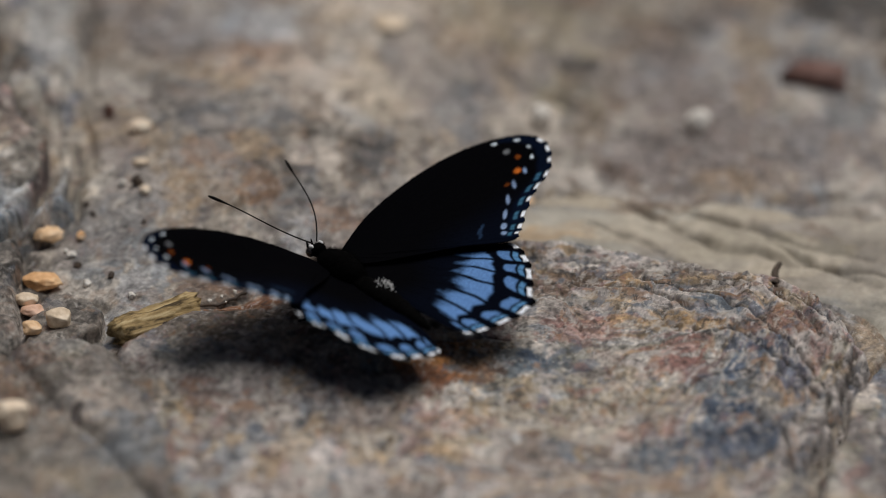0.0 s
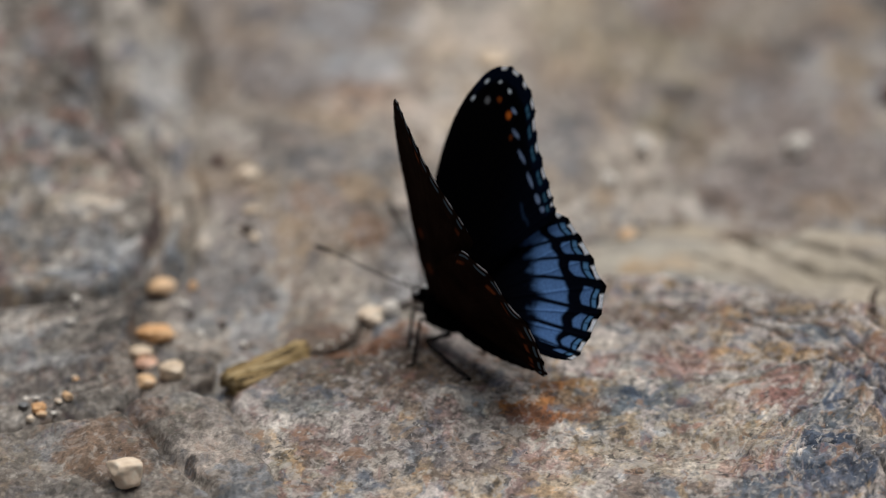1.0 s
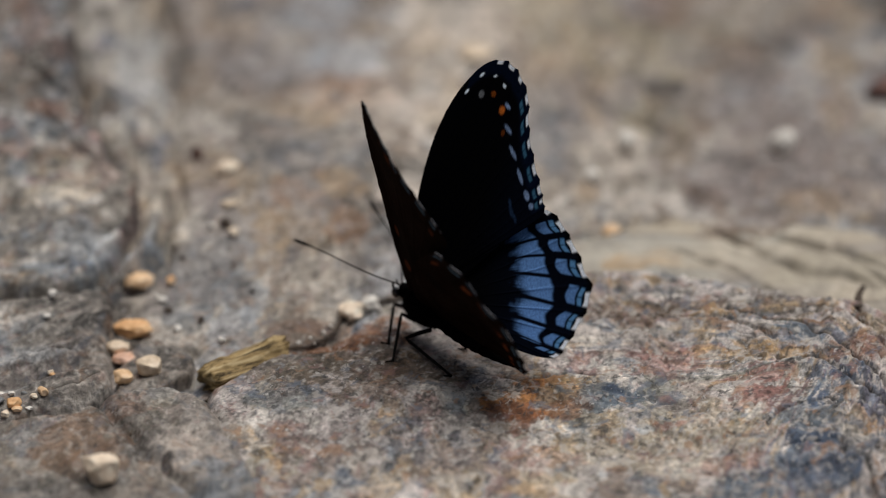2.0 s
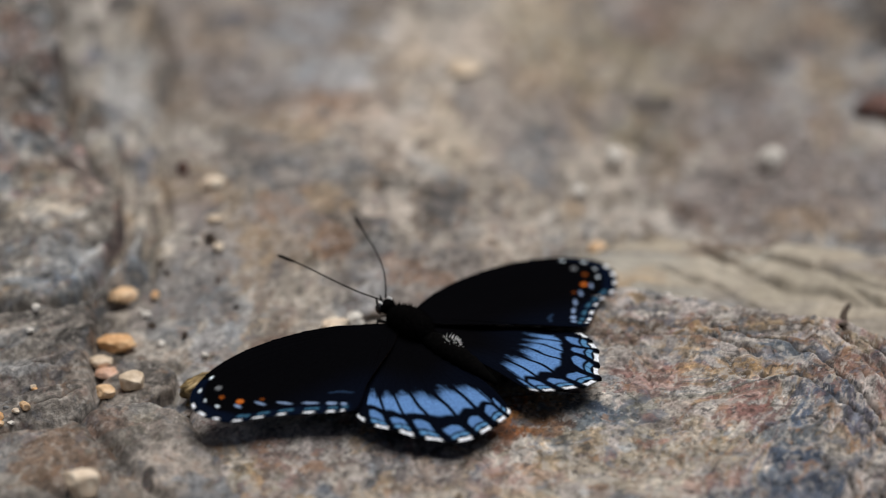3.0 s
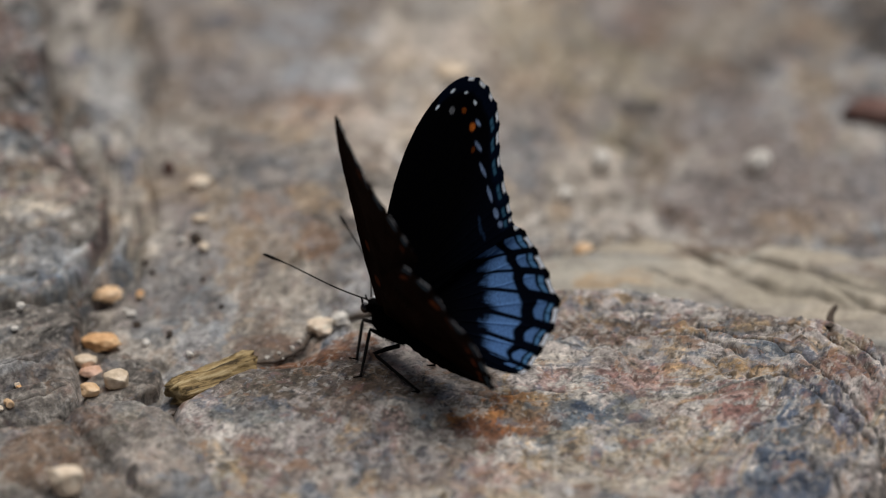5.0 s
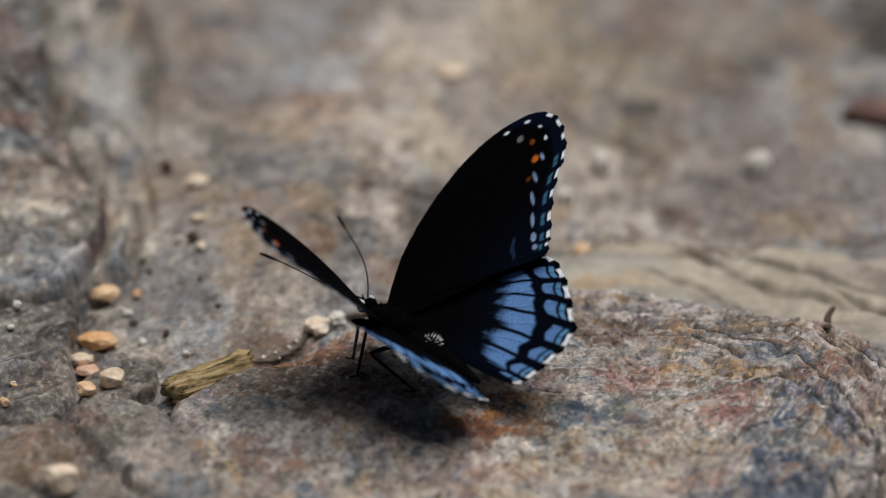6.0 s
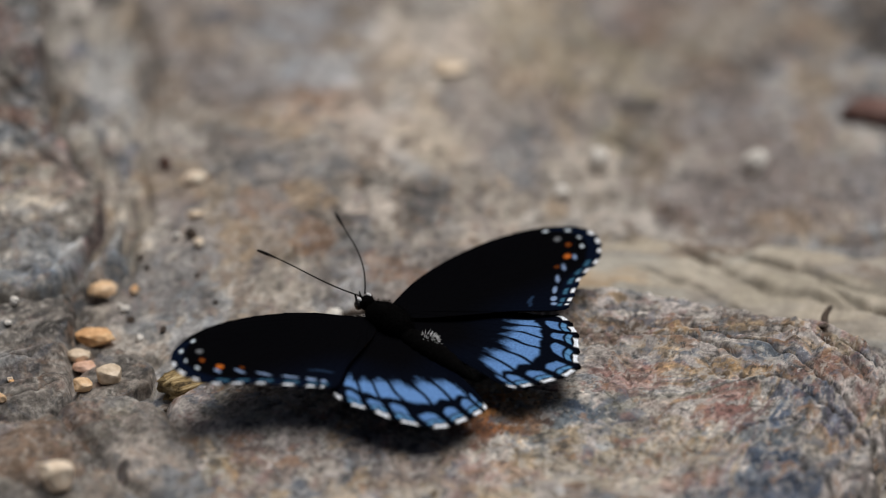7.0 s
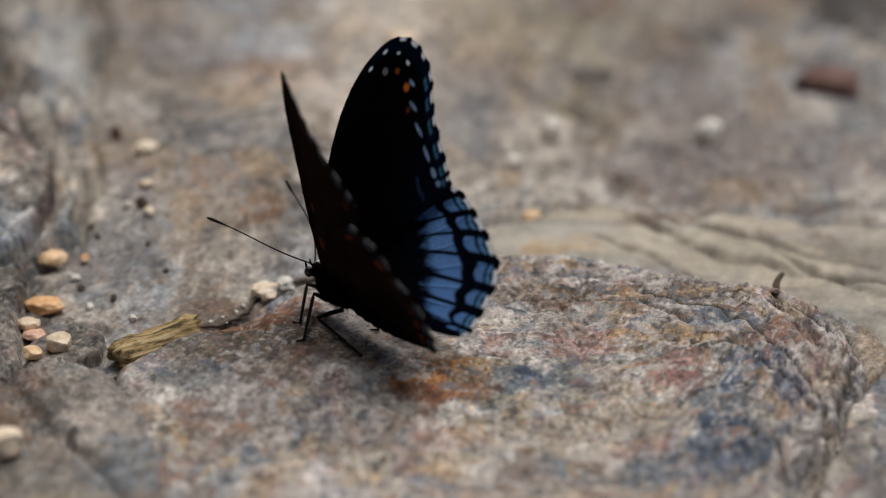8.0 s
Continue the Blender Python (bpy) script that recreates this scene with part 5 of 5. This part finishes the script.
left_hindwing = make_wing("hindwing", -1, HIND_ROOT, HIND_EDGE, HIND_FIRST, HIND_MARKS, hind_top, hind_camber, "black hind wing with a sky-blue band and white scalloped edge", butterfly)

bm = bmesh.new()
ball(bm, 0, -3.4, 0.9, 2.8, 5.4, 3.0, 0.06, 1.0)
hairs(bm, 3200, (0, -3.4, 0.9), (2.7, 5.2, 2.9), 1.0, 3, (0, -0.8, 0.1), 0.02)
part("thorax", bm, FUR, butterfly, "furry black thorax")

bm = bmesh.new()
n, ring = 60, 20
loops = []
for i in range(n):
    t = i / (n - 1)
    r = 1.95 * math.sin(math.pi * (0.16 + 0.80 * t) ** 0.8) ** 0.75 * (1 + 0.05 * math.cos(t * 8 * 2 * math.pi))
    loops.append([bm.verts.new(Vector((r * math.cos(w), -7.5 - 18.5 * t, 0.1 - 0.8 * t * t + r * 0.95 * math.sin(w))) * MM)
                  for w in [2 * math.pi * k / ring for k in range(ring)]])
for a, b in zip(loops, loops[1:]):
    for k in range(ring):
        bm.faces.new((a[k], b[k], b[(k + 1) % ring], a[(k + 1) % ring]))
bm.faces.new(loops[0])
bm.faces.new(loops[-1][::-1])
abdomen = part("abdomen", bm, FUR, butterfly, "black segmented abdomen")
bm = bmesh.new()
hairs(bm, 80, (0.8, -13.4, 1.1), (1.2, 1.7, 0.9), 0.9, 8, (0.4, -0.5, 0.4), 0.10)
part("hair_tuft", bm, WHITE_HAIR, abdomen, "small tuft of white hairs")

bm = bmesh.new()
ball(bm, 0, 2.4, 2.0, 1.35, 1.25, 1.25, 0.05, 2.0)
hairs(bm, 500, (0, 2.3, 2.0), (1.3, 1.2, 1.2), 0.5, 5, (0, 0.5, 0.3), 0.02)
head = part("head", bm, FUR, butterfly, "small furry black head")
for sx in (-1, 1):
    bm = bmesh.new()
    ball(bm, sx * 1.15, 3.2, 1.7, 0.72, 0.85, 0.9)
    part("eye", bm, EYE, head, "glossy black eye")
    bm = bmesh.new()
    ball(bm, sx * 1.0, 3.0, 2.8, 0.34, 0.55, 0.34)
    part("eye_mark", bm, WHITE_HAIR, head, "white fleck beside the eye")
    bm = bmesh.new()
    tube(bm, [(sx * 0.35, 3.6, 1.1), (sx * 0.45, 4.5, 1.7), (sx * 0.5, 4.9, 2.9)], [0.3, 0.32, 0.08])
    part("palp", bm, FUR, head, "short furry palp")
    # feelers: slim stalks that bow outward and end in a club
    bm = bmesh.new()
    pts, rad = [], []
    for i in range(25):
        t = i / 24
        out_t = 7.9 * t + 1.5 * math.sin(math.pi * t) * (1 - t)
        pts.append((sx * (0.5 + out_t), 3.4 + 17.2 * t - 1.2 * math.sin(math.pi * t), 3.1 + 5.1 * t + 0.6 * math.sin(math.pi * t)))
        rad.append(0.13 - 0.02 * t + 0.17 * step(0.80, 0.93, t) * (1 - 0.6 * step(0.965, 1.0, t)))
    tube(bm, pts, rad, 8)
    part("antenna", bm, HORN, butterfly, "thin dark clubbed antenna")


def make_leg(hip, knee, ankle, foot):
    """Thigh, shin and foot; the hip lies in the butterfly's space, ankle and foot on the stone."""
    to = butterfly.matrix_world.inverted()
    a, f = [to @ Vector((x * MM, y * MM, (top_of(x, y) + z) * MM)) / MM for x, y, z in (ankle, foot)]
    h, k = Vector(hip), to @ (Vector(knee) * MM) / MM
    bm = bmesh.new()
    tube(bm, [h, h.lerp(k, 0.5) + Vector((0, 0, 0.15)), k, k.lerp(a, 0.08), k.lerp(a, 0.5), a, f], [0.40, 0.42, 0.30, 0.30, 0.28, 0.22, 0.13], 10)
    part("leg", bm, HORN, butterfly, "thin dark jointed leg")


make_leg((-1.6, -2.0, -1.4), (-5.2, -6.4, 6.6), (-6.8, -18.4, 0.5), (-8.0, -17.5, 0.1))
make_leg((1.2, -1.0, -1.4), (-6.4, -2.2, 6.0), (-7.5, -11.1, 0.5), (-8.7, -10.2, 0.1))
make_leg((-1.5, -6.0, -1.6), (-4.6, -11.0, 4.6), (2.9, -24.1, 0.5), (1.7, -23.2, 0.1))
make_leg((1.5, -6.0, -1.6), (6.5, -6.0, 4.5), (5.5, -12.5, 0.5), (4.3, -11.6, 0.1))


# ---- what moves ----
def flap(wing, side, root, rows):
    """rows: seconds, degrees that the wing is raised, swept forward and twisted about its length."""
    walk(wing, [(t, pose(0, 0, 0, 0, -side * lift, 0) @ pose(side * root[1] * MM, root[0] * MM, 0, 0, 0, side * sweep) @ pose(0, 0, 0, twist))
                for t, lift, sweep, twist in rows])


def motions():
    flap(right_forewing, 1, FORE_ROOT, (
        (0.0, 9.1, -1.6, -2.2), (0.1, 24.0, -2.4, -0.0), (0.2, 38.1, -1.3, 2.1), (0.3, 50.0, 0.8, 3.9), (0.4, 59.8, 0.6, 5.4),
        (0.6, 64.6, 0.1, 6.1), (0.8, 66.4, -0.0, 6.4), (1.0, 65.5, 0.3, 6.2), (1.2, 65.3, 0.1, 6.2), (1.5, 64.2, -0.2, 6.0),
        (1.7, 63.2, -0.2, 5.9), (2.1, 59.8, -0.1, 5.4), (2.3, 46.7, 0.2, 3.4), (2.5, 26.6, 0.7, 0.4), (2.7, 7.7, 1.1, -2.4),
        (2.8, 1.4, 1.3, -3.4), (2.9, -9.0, 1.2, -5.0), (3.0, -12.2, 1.0, -5.4), (3.2, -10.6, 0.6, -5.2), (3.5, -8.6, 0.3, -4.9),
        (3.8, -1.7, 1.0, -3.9), (4.0, 11.5, -1.4, -1.9), (4.2, 25.5, -2.2, 0.2), (4.5, 48.3, -1.3, 3.6), (4.7, 55.2, -2.3, 4.7),
        (4.9, 61.2, -1.4, 5.6), (5.2, 63.2, -1.1, 5.9), (5.5, 58.2, -1.8, 5.1), (5.8, 44.4, -1.8, 3.1), (6.2, 22.3, -0.8, -0.3),
        (6.4, 3.6, 0.2, -3.1), (6.5, -8.2, 0.7, -4.8), (6.6, -11.3, 1.1, -5.3), (6.8, -10.0, 0.8, -5.1), (7.0, -3.7, 0.2, -4.2),
        (7.1, 1.3, 0.0, -3.4), (7.2, 14.0, -1.0, -1.5), (7.3, 31.4, -1.0, 1.1), (7.4, 48.0, 0.4, 3.6), (7.7, 63.1, 0.7, 5.9),
        (8.0, 65.2, 0.2, 6.2)))
    flap(right_hindwing, 1, HIND_ROOT, (
        (0.0, 4.8, -0.8, -1.8), (0.1, 17.6, -0.3, -1.2), (0.2, 30.0, 0.3, -0.6), (0.3, 41.6, 1.2, -0.1), (0.4, 51.2, 2.0, 0.3),
        (0.6, 55.9, 2.4, 0.5), (0.8, 57.7, 2.5, 0.6), (1.0, 56.8, 2.5, 0.6), (1.2, 56.6, 2.5, 0.5), (1.5, 55.5, 2.4, 0.5),
        (1.7, 54.5, 2.3, 0.5), (2.1, 51.2, 2.0, 0.3), (2.3, 38.4, 1.0, -0.3), (2.5, 19.8, -0.3, -1.1), (2.7, 3.7, -0.8, -1.8),
        (2.8, -1.7, -1.0, -2.1), (2.9, -10.4, -1.3, -2.5), (3.0, -13.4, -1.3, -2.6), (3.2, -11.9, -1.3, -2.5), (3.5, -10.1, -1.3, -2.5),
        (3.8, -4.3, -1.1, -2.2), (4.0, 6.9, -0.7, -1.7), (4.2, 18.9, -0.3, -1.2), (4.5, 40.0, 1.1, -0.2), (4.7, 46.7, 1.6, 0.1),
        (4.9, 52.6, 2.1, 0.4), (5.2, 54.5, 2.3, 0.5), (5.5, 49.7, 1.9, 0.2), (5.8, 36.2, 0.8, -0.4), (6.2, 16.1, -0.4, -1.3),
        (6.4, 0.2, -0.9, -2.0), (6.5, -9.8, -1.3, -2.4), (6.6, -12.6, -1.3, -2.6), (6.8, -11.3, -1.3, -2.5), (7.0, -6.0, -1.2, -2.3),
        (7.1, -1.7, -1.0, -2.1), (7.2, 9.0, -0.6, -1.6), (7.3, 23.9, -0.1, -0.9), (7.4, 39.7, 1.1, -0.2), (7.7, 54.4, 2.3, 0.4),
        (8.0, 56.5, 2.5, 0.5)))
    flap(left_forewing, -1, FORE_ROOT, (
        (0.0, 26.9, 0.6, 0.4), (0.1, 41.6, -0.3, 2.6), (0.2, 54.8, -2.8, 4.5), (0.3, 68.0, 1.0, 4.5), (0.4, 76.5, 2.0, 4.5),
        (0.6, 81.1, 1.0, 4.5), (0.8, 82.0, 1.7, 4.5), (1.0, 82.9, 0.8, 4.5), (1.2, 83.2, 1.5, 4.5), (1.5, 81.5, 0.6, 4.5),
        (1.7, 80.5, 0.6, 4.5), (2.1, 77.1, 0.8, 4.5), (2.3, 63.8, 1.1, 4.5), (2.5, 43.6, 1.7, 2.9), (2.7, 24.6, 2.3, 0.1),
        (2.8, 18.3, 2.4, -0.9), (2.9, 9.0, 2.0, -2.2), (3.0, 5.0, 1.6, -2.9), (3.2, 7.2, 1.2, -2.5), (3.5, 9.2, 1.0, -2.2),
        (3.8, 16.4, 2.1, -1.1), (4.0, 28.5, 0.0, 0.7), (4.2, 43.2, -0.8, 2.9), (4.5, 65.7, -2.0, 4.5), (4.7, 71.9, -0.8, 4.5),
        (4.9, 77.9, -0.5, 4.5), (5.2, 79.9, -0.4, 4.5), (5.5, 74.9, -0.7, 4.5), (5.8, 60.2, -1.9, 4.5), (6.2, 37.9, 0.3, 2.1),
        (6.4, 18.9, 1.4, -0.8), (6.5, 8.7, 1.6, -2.3), (6.6, 5.2, 1.7, -2.8), (6.8, 6.6, 1.4, -2.6), (7.0, 13.6, 0.9, -1.6),
        (7.1, 18.6, 0.7, -0.8), (7.2, 31.8, -0.1, 1.2), (7.3, 49.7, -0.5, 3.9), (7.4, 64.8, -3.0, 4.5), (7.7, 80.1, 1.7, 4.5),
        (8.0, 81.3, 0.9, 4.5)))
    flap(left_hindwing, -1, HIND_ROOT, (
        (0.0, 22.9, 0.2, 2.0), (0.1, 34.4, 0.2, 2.0), (0.2, 44.8, 0.2, 2.0), (0.3, 56.6, 0.2, 2.0), (0.4, 66.8, 0.2, 2.0),
        (0.6, 72.1, 0.2, 2.0), (0.8, 73.0, 0.2, 2.0), (1.0, 73.9, 0.2, 2.0), (1.2, 74.2, 0.2, 2.0), (1.5, 72.5, 0.2, 2.0),
        (1.7, 71.5, 0.2, 2.0), (2.1, 67.5, 0.2, 2.0), (2.3, 52.0, 0.2, 2.0), (2.5, 35.9, 0.2, 2.0), (2.7, 20.9, 0.2, 2.0),
        (2.8, 15.3, 0.2, 2.0), (2.9, 7.1, 0.2, 2.0), (3.0, 3.5, 0.2, 2.0), (3.2, 5.5, 0.2, 2.0), (3.5, 7.3, 0.2, 2.0),
        (3.8, 13.6, 0.2, 2.0), (4.0, 24.3, 0.2, 2.0), (4.2, 35.6, 0.2, 2.0), (4.5, 53.8, 0.2, 2.0), (4.7, 61.3, 0.2, 2.0),
        (4.9, 68.5, 0.2, 2.0), (5.2, 70.9, 0.2, 2.0), (5.5, 64.9, 0.2, 2.0), (5.8, 49.2, 0.2, 2.0), (6.2, 31.6, 0.2, 2.0),
        (6.4, 15.8, 0.2, 2.0), (6.5, 6.9, 0.2, 2.0), (6.6, 3.7, 0.2, 2.0), (6.8, 5.0, 0.2, 2.0), (7.0, 11.2, 0.2, 2.0),
        (7.1, 15.6, 0.2, 2.0), (7.2, 27.0, 0.2, 2.0), (7.3, 40.8, 0.2, 2.0), (7.4, 52.8, 0.2, 2.0), (7.7, 71.1, 0.2, 2.0),
        (8.0, 72.3, 0.2, 2.0)))


motions()
